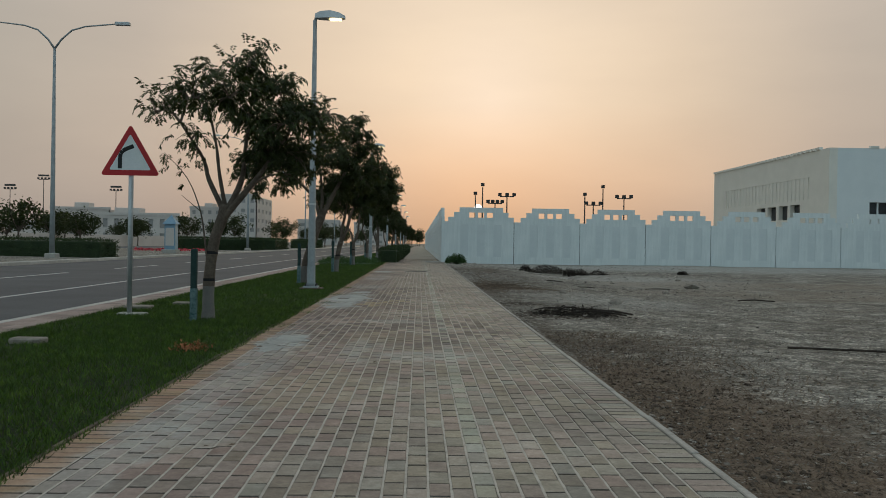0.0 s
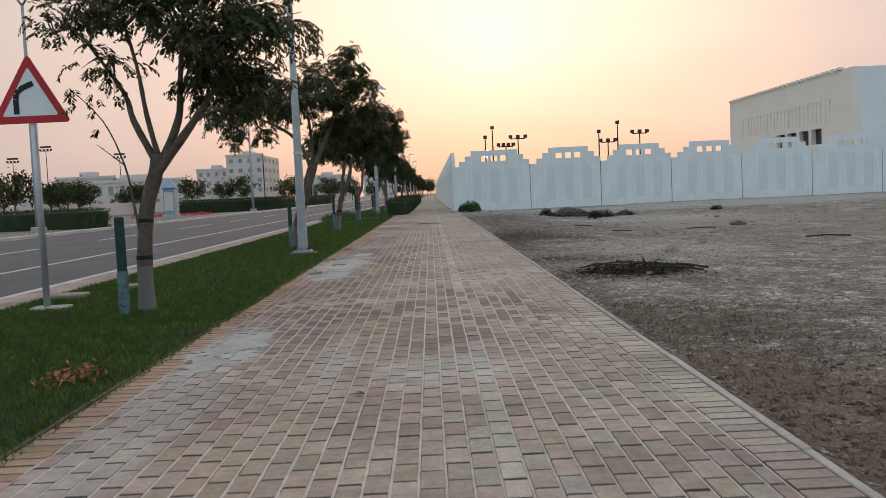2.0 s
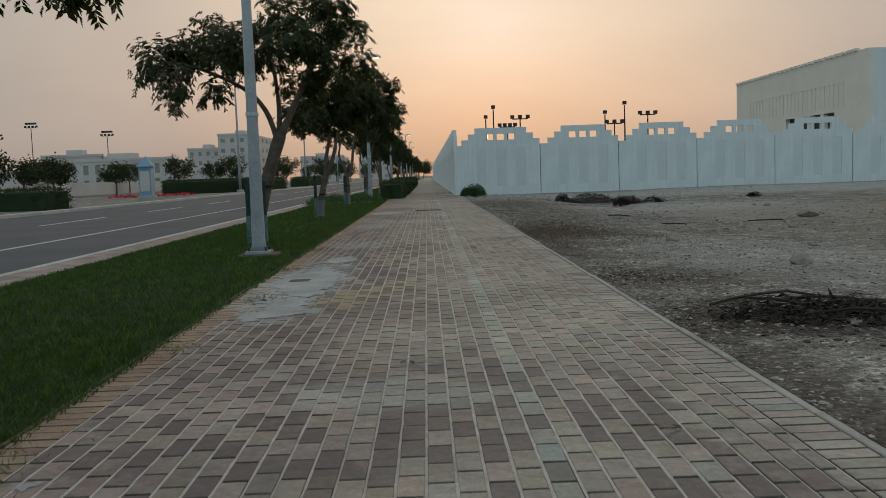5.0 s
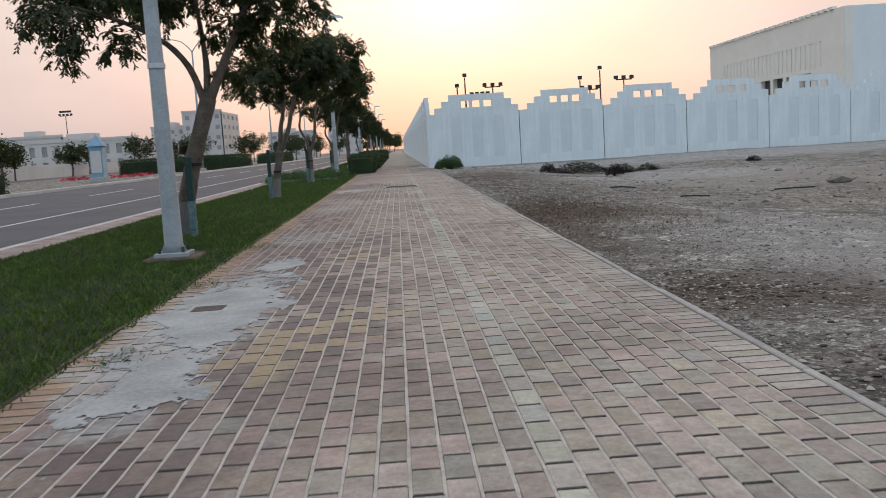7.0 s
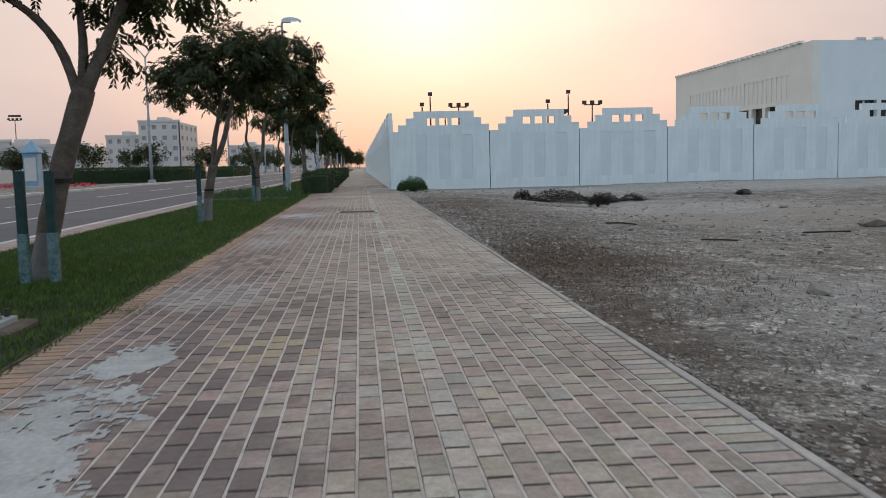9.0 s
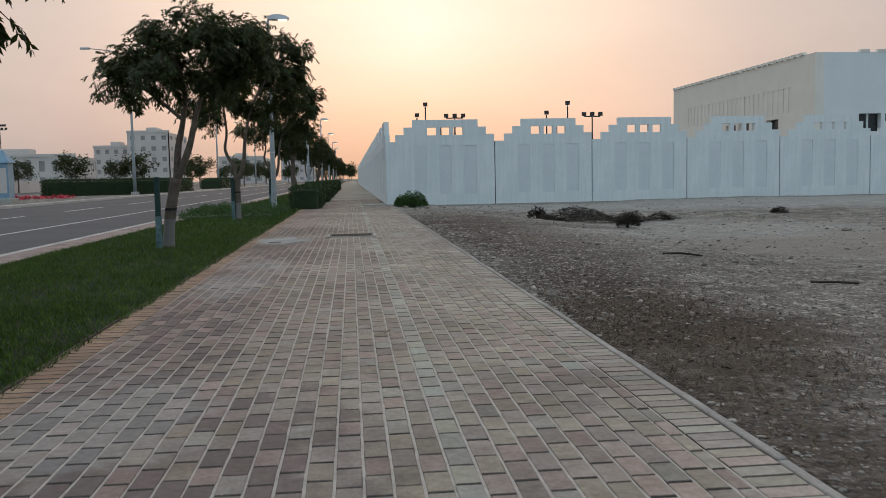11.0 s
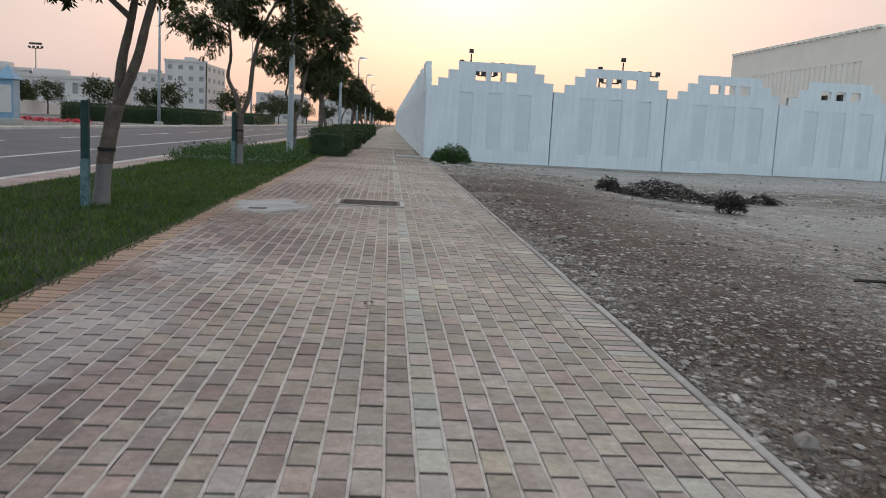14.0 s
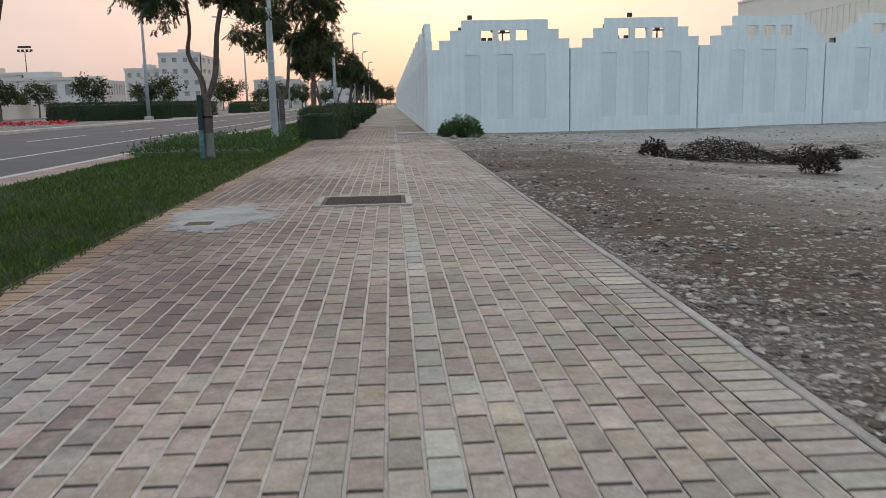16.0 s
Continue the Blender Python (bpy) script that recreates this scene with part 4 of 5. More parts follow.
tree_3 = build_tree("street_tree", AT_3, STEM_3, [
    ([(0.17, 0, 1.05), (0.20, 0.08, 1.6), (0.32, 0.1, 2.05), (0.36, 0.1, 2.6), (0.15, 0.1, 3.2)], 0.066), ([(0.17, 0, 1.05), (0.40, -0.06, 1.6), (0.52, -0.08, 2.1), (0.75, -0.1, 2.7), (1.1, 0, 3.3)], 0.066), ([(0.32, 0.1, 2.05), (-0.1, 0, 2.45), (-0.35, 0, 2.65), (-0.65, 0, 2.85)], 0.036)], [
    (-0.75, 0, 2.65, 0.28, 0.5), (-0.7, 0.2, 3.0, 0.30, 0.5), (-0.5, 0, 2.4, 0.24, 0.4), (-0.4, -0.4, 2.8, 0.38, 0.8), (-0.3, 0.5, 3.1, 0.42, 0.9), (0.1, 0, 3.35, 0.42, 1.1), (0.1, -0.6, 2.9, 0.44, 1.1), (0.2, 0.6, 2.8, 0.40, 1.0), (0.6, 0, 3.6, 0.40, 1.1),
    (0.9, -0.5, 3.2, 0.44, 1.3), (0.9, 0.5, 3.1, 0.44, 1.3), (1.35, 0, 3.45, 0.40, 1.1), (1.45, 0.2, 3.0, 0.36, 0.9), (0.75, 0, 2.6, 0.34, 0.9), (1.2, 0, 2.6, 0.28, 0.5), (0.1, 0, 2.5, 0.26, 0.4)],
    rng, "leaning twin-stemmed street tree with dark leaves", 2700, 0.088)
tree_4 = build_tree("street_tree", AT_4, STEM_4, [
    ([(0.0, 0, 1.05), (-0.08, 0.06, 1.45), (-0.3, 0.1, 1.9), (-0.22, 0.1, 2.4), (-0.3, 0.1, 3.3)], 0.062), ([(0.0, 0, 1.05), (0.22, -0.05, 1.5), (0.3, -0.05, 2.4), (0.6, 0, 3.3), (1.2, 0, 4.2)], 0.066)], [
    (-1.1, 0, 3.0, 0.42, 0.9), (-0.8, 0.4, 3.8, 0.5, 1.2), (-0.6, -0.4, 2.8, 0.36, 0.9), (-0.2, 0, 4.4, 0.55, 1.3), (0, -0.6, 3.5, 0.5, 1.3), (0.1, 0.6, 3.3, 0.5, 1.3), (0.6, 0, 4.9, 0.46, 1.1), (0.7, -0.5, 4.1, 0.55, 1.4), (0.8, 0.5, 3.9, 0.55, 1.4),
    (1.4, 0, 4.7, 0.45, 1.1), (1.5, -0.2, 4.0, 0.48, 1.3), (1.6, 0.3, 3.4, 0.42, 1.0), (1.95, 0, 4.45, 0.36, 0.8), (1.9, 0, 3.9, 0.32, 0.7), (0.7, 0, 2.9, 0.38, 0.9), (1.2, 0.2, 2.9, 0.32, 0.6)],
    rng, "twin-stemmed street tree with dense dark crown", 3700, 0.092)
for i, y in enumerate((53.5, 62.5, 73, 83, 94, 104, 115, 126, 138, 150, 163, 176, 190, 205, 222, 240, 260, 282, 306, 332, 360, 392)):
    src = (tree_4, tree_2, tree_3)[i % 3]
    c = copy_thing(src, pose(-3.1 + 0.25 * math.sin(i * 2.1), y, 0, 0, 0, 70 * i + 20))
    tagged(c, TREE_LABEL)
for x, y, h in ((-2.98, 12.32, 0.98), (-2.80, 23.25, 1.05), (-3.05, 23.2, 1.05), (-3.09, 32.42, 1.15), (-3.20, 42.2, 1.15), (-3.2, 53.2, 1.1)):
    stake(x, y, h)
for at, stem, z, r in ((AT_1, STEM_1, 0.55, 0.083), (AT_1, STEM_1, 0.93, 0.081), (AT_2, STEM_2, 0.95, 0.118), (AT_3, STEM_3, 0.62, 0.099), (AT_4, STEM_4, 0.75, 0.097)):
    axis = rounded([Vector(p) for p in stem])
    p = min((along(axis, k / 60) for k in range(61)), key=lambda q: abs(q.z - z)) + Vector(at)
    strap(p.x, p.y, z, r)


def leafy_box(name, x0, y0, x1, y1, h, label, material="hedge", count=None, size=0.07, group="clipped hedges", z=0.0, turn=0.0, rough=0.05):
    """A clipped hedge: a dark core under a skin of small leaves."""
    rng = random.Random(int(abs(x0 * 31 + y0 * 17)))
    t = thing(name, ((x0 + x1) / 2, (y0 + y1) / 2, z), label, "hedge", group, turn=turn)
    w, l = (x1 - x0) / 2, (y1 - y0) / 2
    part("core", Shape().box(-w + 0.07, -l + 0.07, -0.05, w - 0.07, l - 0.07, h - 0.07, 0.06), material, t)
    area = 4 * (w + l) * h + 4 * w * l
    n = count or int(min(9000, area * 620))
    s = Shape()
    for i in range(n):
        k = rng.random() * area
        if k < 4 * w * l:
            p, nv = Vector((rng.uniform(-w, w), rng.uniform(-l, l), h)), Vector((0, 0, 1))
        elif rng.random() < w / (w + l):
            sg = rng.choice((-1, 1))
            p, nv = Vector((rng.uniform(-w, w), sg * l, rng.uniform(0, h))), Vector((0, sg, 0))
        else:
            sg = rng.choice((-1, 1))
            p, nv = Vector((sg * w, rng.uniform(-l, l), rng.uniform(0, h))), Vector((sg, 0, 0))
        p += nv * (rng.gauss(-0.02, rough) + 0.07 * noise.noise(p * 2.5))
        d = (nv + Vector((rng.gauss(0, 0.8), rng.gauss(0, 0.8), rng.gauss(0.2, 0.7)))).normalized()
        leaf_quad(s, p, p + d * size * rng.uniform(0.7, 1.3), size * 0.5, Vector((rng.gauss(0, 1), rng.gauss(0, 1), 1)).normalized())
    tagged(part("foliage", s, material, t), kind="stuff")
    return t


leafy_box("hedge", -2.16, 49.4, -1.14, 53.6, 0.76, "clipped dark green box hedge beside the pavement", size=0.06)
for y in (57.2, 67.0, 77.0, 88.0, 100.0):
    leafy_box("hedge", -2.10, y, -1.10, y + 3.8, 0.8, "clipped dark green box hedge beside the pavement", count=2600, size=0.11)
leafy_box("ground_cover", -4.9, 43.3, -2.25, 49.3, 0.13, "low spreading dark green ground cover shrubs", "shrub", 7000, 0.075, "", rough=0.08)
leafy_box("median_hedge", -33.0, 50.8, -15.9 - 1.3, 52.6, 0.98, "long clipped dark hedge on the median", "hedge", 7000, 0.12, "median hedges", 0.02, -13)
leafy_box("median_hedge", -26.5, 96.0, -17.4, 98.5, 1.3, "long clipped dark hedge on the median", "hedge", 5000, 0.16, "median hedges", 0.02, 30)
leafy_box("median_hedge", -21.5, 108, -17.6, 118, 1.3, "long clipped dark hedge on the median", "hedge", 4000, 0.18, "median hedges", 0.02)
leafy_box("median_hedge", -20.5, 140, -17.6, 160, 1.3, "long clipped dark hedge on the median", "hedge", 4000, 0.2, "median hedges", 0.02)


def bush(name, at, r, h, n, size, material, label, category="bush", seed=1):
    """A loose round bush of leaves on twigs."""
    rng = random.Random(seed)
    t = thing(name, at, label, category)
    tw, s = Shape(), Shape()
    for i in range(26):
        a, k = rng.uniform(0, 6.28), rng.uniform(0.3, 1.0)
        tip = Vector((r * k * math.cos(a), r * k * math.sin(a), h * math.sqrt(max(0.05, 1 - k * k)) * rng.uniform(0.75, 1.05)))
        tw.tube([(0, 0, -0.03), tip * 0.5 + Vector((0, 0, 0.05)), tip], [0.012, 0.008, 0.004], 4, False)
    for i in range(n):
        a, k = rng.uniform(0, 6.28), rng.random() ** 0.5
        zz = h * math.sqrt(max(0.0, 1 - k * k)) * rng.uniform(0.25, 1.05) * (1 + 0.3 * noise.noise(Vector((a * 1.5, k * 3, seed))))
        p = Vector((r * k * math.cos(a), r * k * math.sin(a), max(0.02, zz)))
        d = Vector((rng.gauss(math.cos(a), 0.7), rng.gauss(math.sin(a), 0.7), rng.gauss(0.5, 0.6))).normalized()
        leaf_quad(s, p, p + d * size * rng.uniform(0.7, 1.4), size * 0.34, Vector((rng.gauss(0, 1), rng.gauss(0, 1), 1)).normalized())
    tagged(part("stems", tw, "twig", t), kind="stuff")
    tagged(part("foliage", s, material, t), kind="stuff")
    return t


bush("bush", (2.25, 49.6, -0.06), 0.52, 0.58, 2600, 0.085, "shrub", "round dark green bush at the wall corner")
bush("bush", (1.95, 50.2, -0.05), 0.36, 0.42, 1300, 0.085, "shrub", "small dark green bush at the wall corner", seed=4)


# ---- things: vacant lot ----
def at_lot(x, y, lift=0.0):
    return (x, y, lot_height(x, y) + lift)


def rock(x, y, r, seed, label="dusty grey-brown rubble lump on the gravel", squash=0.6):
    s = Shape().lump((0, 0, r * squash * 0.35), r, random.Random(seed), squash)
    ob = part("rock", s, "lump")
    ob.location = at_lot(x, y)
    tagged(ob, label, "rock", "loose lumps on the lot")


for i, (x, y, r) in enumerate(((4.1, 18.0, 0.17), (9.4, 29.9, 0.30), (3.55, 21.1, 0.09), (2.72, 14.0, 0.06), (2.0, 10.4, 0.05), (1.95, 20.2, 0.06), (1.78, 25.6, 0.07), (3.0, 17.0, 0.08), (5.6, 21.0, 0.09), (7.4, 26.0, 0.10), (2.6, 47.6, 0.14), (3.2, 48.9, 0.12), (1.9, 48.6, 0.14), (10.8, 36.0, 0.12), (4.9, 24.5, 0.08), (6.6, 17.5, 0.07))):
    rock(x, y, r, i + 3)


def stick(pts, r, label):
    s = Shape().tube([at_lot(x, y, r + dz) for x, y, dz in pts], [r] * len(pts), 6)
    tagged(part("stick", s, "twig"), label, "stick", "sticks on the lot")


stick([(4.35, 10.3, 0.01), (4.9, 10.15, 0.015), (5.45, 9.95, 0.01)], 0.014, "thin dark straight stick lying on gravel")
for k, (x, y, ln, tilt) in enumerate(((2.0, 14.7, 0.7, 0.1), (2.5, 14.2, 0.9, -0.3), (2.7, 14.6, 0.9, -0.15), (2.2, 14.9, 0.8, 0.25), (2.9, 14.3, 0.6, 0.5), (2.6, 14.9, 0.7, -0.5))):
    stick([(x + ln * j / 3 * math.cos(tilt), y + ln * j / 3 * math.sin(tilt) + 0.03 * math.sin(j * 2 + k), 0.03 + 0.05 * math.sin(j * 1.05)) for j in range(4)], 0.010 + 0.002 * (k % 3), "dark dry branch lying across a heap of twigs")
stick([(5.0, 27.0, 0.0), (5.25, 26.85, 0.02), (5.5, 26.9, 0.0)], 0.014, "dark bent dry branch lying on gravel")
stick([(4.5, 30.2, 0.0), (4.75, 30.15, 0.02), (5.0, 29.95, 0.01)], 0.015, "dark bent dry branch lying on gravel")
stick([(8.3, 22.5, 0.0), (8.7, 22.4, 0.02), (9.1, 22.1, 0.0)], 0.018, "long dark dry branch lying on gravel")
stick([(7.6, 29.0, 0.0), (8.0, 28.8, 0.03), (8.4, 28.9, 0.01)], 0.016, "short dark dry branch lying on gravel")


def twig_pile(x, y, length, width, h, n, seed, label, turn=0, thick=0.007):
    rng = random.Random(seed)
    t = thing("twig_pile", at_lot(x, y), label, "twig pile", "piles of dry twigs", turn=turn)
    s, l = Shape(), Shape()
    knots = [Vector((rng.gauss(0, length / 4), rng.gauss(0, width / 4), 0)) for i in range(7)]
    for i in range(n):
        p = rng.choice(knots) + Vector((rng.gauss(0, length / 8), rng.gauss(0, width / 9), 0))
        z = h * math.exp(-(p.x / length * 2.5) ** 2 - (p.y / width * 2.5) ** 2) * rng.random()
        a, ln = rng.gauss(0, 0.8), rng.uniform(0.08, 0.3)
        d = Vector((math.cos(a), math.sin(a), rng.gauss(0.05, 0.25)))
        q = [p + Vector((0, 0, z + 0.01)), p + d * ln * 0.5 + Vector((0, 0, z + 0.03)), p + d * ln + Vector((rng.uniform(-0.05, 0.05), rng.uniform(-0.05, 0.05), z * 0.6 + 0.01))]
        s.tube(q, [thick, thick * 0.7, thick * 0.4], 4, False)
    for i in range(n * 7):
        p = rng.choice(knots) + Vector((rng.gauss(0, length / 9), rng.gauss(0, width / 10), 0))
        p.z = h * math.exp(-(p.x / length * 2.5) ** 2 - (p.y / width * 2.5) ** 2) * rng.random() + 0.01
        d = Vector((rng.gauss(0, 1), rng.gauss(0, 1), rng.gauss(0, 0.5))).normalized()
        leaf_quad(l, p, p + d * rng.uniform(0.05, 0.12), 0.025, Vector((rng.gauss(0, 0.5), rng.gauss(0, 0.5), 1)).normalized())
    tagged(part("dead_wood", s, "twig", t), kind="stuff")
    tagged(part("leaf_litter", l, "twig", t), kind="stuff")


twig_pile(2.55, 14.45, 1.25, 0.7, 0.13, 120, 5, "flat dark pile of dry twigs and dead leaves", -12, 0.004)
twig_pile(6.1, 41.2, 2.2, 0.8, 0.42, 260, 7, "long dark heap of uprooted dry bushes", -18)
twig_pile(7.5, 41.0, 1.2, 0.6, 0.34, 140, 8, "dark heap of uprooted dry bushes", 5)
twig_pile(8.6, 41.6, 0.8, 0.3, 0.26, 70, 9, "small dark heap of uprooted dry bushes", 0)
twig_pile(13.6, 44.5, 0.7, 0.4, 0.2, 60, 10, "small dark heap of dry plants", 0)
bush("dry_bush", at_lot(6.75, 38.7), 0.27, 0.36, 800, 0.07, "twig", "small dusty dark bush uprooted on the gravel", seed=9)
bush("dry_bush", at_lot(5.2, 42.0), 0.25, 0.30, 500, 0.08, "twig", "small dead brown bush on the gravel", seed=10)


def lot_gravel():
    rng = random.Random(21)
    s = Shape()
    for i in range(38000):
        y = 2.0 + 30 * rng.random()
        x = 1.64 + 7.5 * rng.random() ** 1.7
        if noise.noise(Vector((x * 0.8, y * 0.5, 3))) < -0.15 and rng.random() < 0.75:
            continue
        r = 0.005 + 0.017 * rng.random() ** 6
        s.lump(at_lot(x, y, r * 0.2), r * (1.5 if rng.random() < 0.03 else 1), rng, 0.4, 0.35)
    for i in range(14000):
        y, x = (rng.gauss(29.5, 2.2) if rng.random() < 0.6 else rng.gauss(17.5, 2.5)), 1.66 + abs(rng.gauss(0, 1.9))
        r = 0.005 + 0.017 * rng.random() ** 4
        s.lump(at_lot(x, y, r * 0.15), r, rng, 0.4, 0.4)
    for i in range(9000):
        y, x = 24 + 12 * rng.random(), 1.64 + 5.0 * rng.random() ** 1.5
        r = 0.006 + 0.026 * rng.random() ** 5
        s.lump(at_lot(x, y, r * 0.05), r, rng, 0.28, 0.4)
    for i in range(5000):
        y = 24 + 27 * rng.random()
        x = 1.7 + 14 * rng.random() ** 1.4
        r = 0.012 + 0.032 * rng.random() ** 4
        s.lump(at_lot(x, y, r * 0.2), r, rng, 0.55)
    tagged(part("gravel", s, "stone"), "scattered pale angular gravel over dusty soil", "gravel", kind="stuff")


def dry_straw():
    rng = random.Random(22)
    s = Shape()
    for i in range(20000):
        if rng.random() < 0.6:
            y, x = rng.uniform(2.0, 11.5), 1.64 + abs(rng.gauss(0, 0.9))
        else:
            y, x = rng.gauss(23.5, 2.0), 1.66 + abs(rng.gauss(0.6, 0.9))
        p = Vector(at_lot(x, y, 0.006))
        a, ln = rng.uniform(0, 6.28), rng.uniform(0.03, 0.12)
        d = Vector((math.cos(a), math.sin(a), 0))
        side = Vector((-d.y, d.x, 0)) * 0.0025
        lift = rng.uniform(0, 0.035)
        m = p + d * ln / 2 + Vector((0, 0, lift)) + side * rng.uniform(-6, 6)
        e = p + d * ln + Vector((0, 0, rng.uniform(0, 0.02)))
        s.add([tuple(p - side), tuple(p + side), tuple(m + side), tuple(m - side), tuple(e)], [(0, 1, 2, 3), (3, 2, 4)])
    tagged(part("dry_straw", s, "straw"), "matted brown dry grass and straw on soil", "dry grass", kind="stuff")


def soil_clods():
    rng = random.Random(29)
    s = Shape()
    for cx, cy, rx, ry, n in ((1.7, 6.0, 0.9, 2.6, 5000), (2.4, 14.4, 0.65, 0.75, 2200), (2.1, 17.0, 0.5, 0.6, 900), (2.2, 24.8, 0.7, 1.9, 2600), (2.0, 31.0, 0.6, 3.0, 1200)):
        for i in range(n):
            x, y = rng.gauss(cx, rx * 0.6), rng.gauss(cy, ry * 0.6)
            if x < 1.66:
                continue
            r = 0.005 + 0.022 * rng.random() ** 6
            s.lump(at_lot(x, y, r * 0.15), r, rng, 0.45, 0.4)
    tagged(part("soil_clods", s, "clod"), "loose brown soil clods beside the pavement", "soil", kind="stuff")


lot_gravel()
dry_straw()
soil_clods()


# ---- things: pavement ----
def grate():
    t = thing("manhole_cover", (0.0, 34.32, 0), "rusty dark cast-iron manhole cover in a concrete frame", "manhole cover")
    fr = Shape()
    for b in ((-0.46, -0.42, 0.46, -0.36), (-0.46, 0.36, 0.46, 0.42), (-0.46, -0.36, -0.40, 0.36), (0.40, -0.36, 0.46, 0.36)):
        fr.box(b[0], b[1], -0.012, b[2], b[3], 0.014, 0.004)
    part("frame", fr, "edging", t, "worn concrete frame")
    part("cover", Shape().box(-0.395, -0.355, -0.012, 0.395, 0.355, 0.008, 0.004), "iron", t)
    bar = Shape().box(-0.36, -0.012, 0.0, 0.36, 0.012, 0.006).mesh("tread_bar")
    for i in range(11):
        b = part("tread_bar", bar, "iron", t)
        b.location = (0, -0.31 + 0.062 * i, 0.008)


grate()


def mortar_spill(x0, y0, x1, y1, blobs, seed):
    """A thin ragged skin of dried mortar over the bricks: small cells kept where the blobs and some noise allow."""
    s, step = Shape(), 0.017
    made = {}

    def corner(i, j):
        if (i, j) not in made:
            x, y = x0 + i * step, y0 + j * step
            x += 0.9 * step * noise.noise(Vector((x * 61, y * 47, seed + 1)))
            y += 0.9 * step * noise.noise(Vector((x * 53, y * 67, seed + 2)))
            made[i, j] = len(s.v)
            s.v.append((x, y, 0.0025 + 0.0022 * noise.noise(Vector((x * 5, y * 5, seed))) + 0.0008 * noise.noise(Vector((x * 22, y * 22, seed)))))
        return made[i, j]
    for i in range(int((x1 - x0) / step)):
        for j in range(int((y1 - y0) / step)):
            x, y = x0 + (i + 0.5) * step, y0 + (j + 0.5) * step
            d = min(math.hypot((x - cx) / rx, (y - cy) / ry) + 1 - thin for cx, cy, rx, ry, thin in blobs)
            rag = 0.75 * noise.noise(Vector((x * 3, y * 2, seed))) + 0.4 * noise.noise(Vector((x * 9, y * 7, seed))) + 0.28 * noise.noise(Vector((x * 30, y * 22, seed)))
            if d + rag < 1.0:
                s.f.append((corner(i, j), corner(i + 1, j), corner(i + 1, j + 1), corner(i, j + 1)))
    tagged(part("mortar_spill", s, "mortar", smooth=True), "thin whitish dried mortar spilled over paving bricks", "mortar", "mortar spills on the paving", "stuff")


mortar_spill(-1.78, 13.8, -0.6, 20.6, ((-1.27, 17.4, 0.37, 1.5, 0.95), (-1.22, 15.5, 0.24, 0.8, 0.8), (-1.15, 19.4, 0.36, 0.9, 0.6)), 3)
mortar_spill(-1.72, 8.6, -0.9, 11.6, ((-1.42, 10.05, 0.26, 1.1, 0.68),), 7)
mortar_spill(-1.75, 32.2, -0.5, 34.8, ((-1.15, 33.35, 0.45, 0.75, 0.95),), 11)


def valve_lid(x, y, label):
    t = thing("valve_lid", (x, y, 0), label, "valve cover", "small lids in the pavement")
    part("lid", Shape().box(-0.11, -0.10, -0.012, 0.11, 0.10, 0.006, 0.006), "iron", t)
    part("ring", Shape().box(-0.15, -0.14, -0.013, 0.15, 0.14, 0.003, 0.004), "concrete", t)


valve_lid(-1.38, 17.45, "small dark iron valve lid set in whitish mortar")
valve_lid(-1.30, 33.0, "small dark iron valve lid set in whitish mortar")


def scatter_leaves():
    rng = random.Random(5)
    s = Shape()
    for x, y in ((-0.37, 8.31), (0.25, 23.9), (-0.9, 24.6), (0.1, 27.7), (-0.2, 13.2), (0.9, 11.8), (-1.0, 5.0), (0.62, 20.6), (-0.5, 17.0)):
        for k in range(3):
            p = Vector((x + rng.gauss(0, 0.03), y + rng.gauss(0, 0.03), 0.012))
            a = rng.uniform(0, 6.28)
            leaf_quad(s, p, p + Vector((math.cos(a), math.sin(a), 0.15)) * 0.06, 0.03, Vector((0, 0, 1)))
    tagged(part("fallen_leaves", s, "straw"), "small curled brown fallen leaves on paving", "leaves", kind="stuff")
    t = Shape()
    for i in range(160):
        p = Vector((-2.15 + rng.gauss(0, 0.09), 9.0 + rng.gauss(0, 0.16), 0.03 + rng.random() * 0.04))
        d = Vector((rng.gauss(0, 1), rng.gauss(0, 1), rng.gauss(0, 0.5))).normalized()
        leaf_quad(t, p, p + d * 0.055, 0.018, Vector((0, 0, 1)))
    tagged(part("dry_leaf_heap", t, "rust_leaf"), "rust-brown heap of dry leaves in grass", "dry leaves", kind="stuff")
    for x, y, w, l in ((-4.0, 9.62, 0.34, 0.2), (-4.35, 14.3, 0.4, 0.3), (-3.9, 15.2, 0.3, 0.2)):
        tagged(part("stone_slab", Shape().box(x - w / 2, y - l / 2, -0.05, x + w / 2, y + l / 2, 0.05, 0.015), "lump"), "flat dull concrete slab half sunk in grass", "slab", "slabs in the grass")
    for x, y in ((-1.62, 13.9), (-1.66, 11.7), (-1.62, 21.3), (-1.65, 18.6), (-1.55, 16.0)):
        g = Shape()
        for i in range(70):
            p = Vector((x + rng.gauss(0, 0.09), y + rng.gauss(0, 0.14), 0.0))
            leaf_quad(g, p, p + Vector((rng.gauss(0, 0.4), rng.gauss(0, 0.4), 0.6)) * 0.05, 0.012, Vector((1, 0.3, 0)))
        tagged(part("weed_tuft", g, "grass"), "small green weed tuft between paving bricks", "weeds", "weeds in the paving", "stuff")


scatter_leaves()


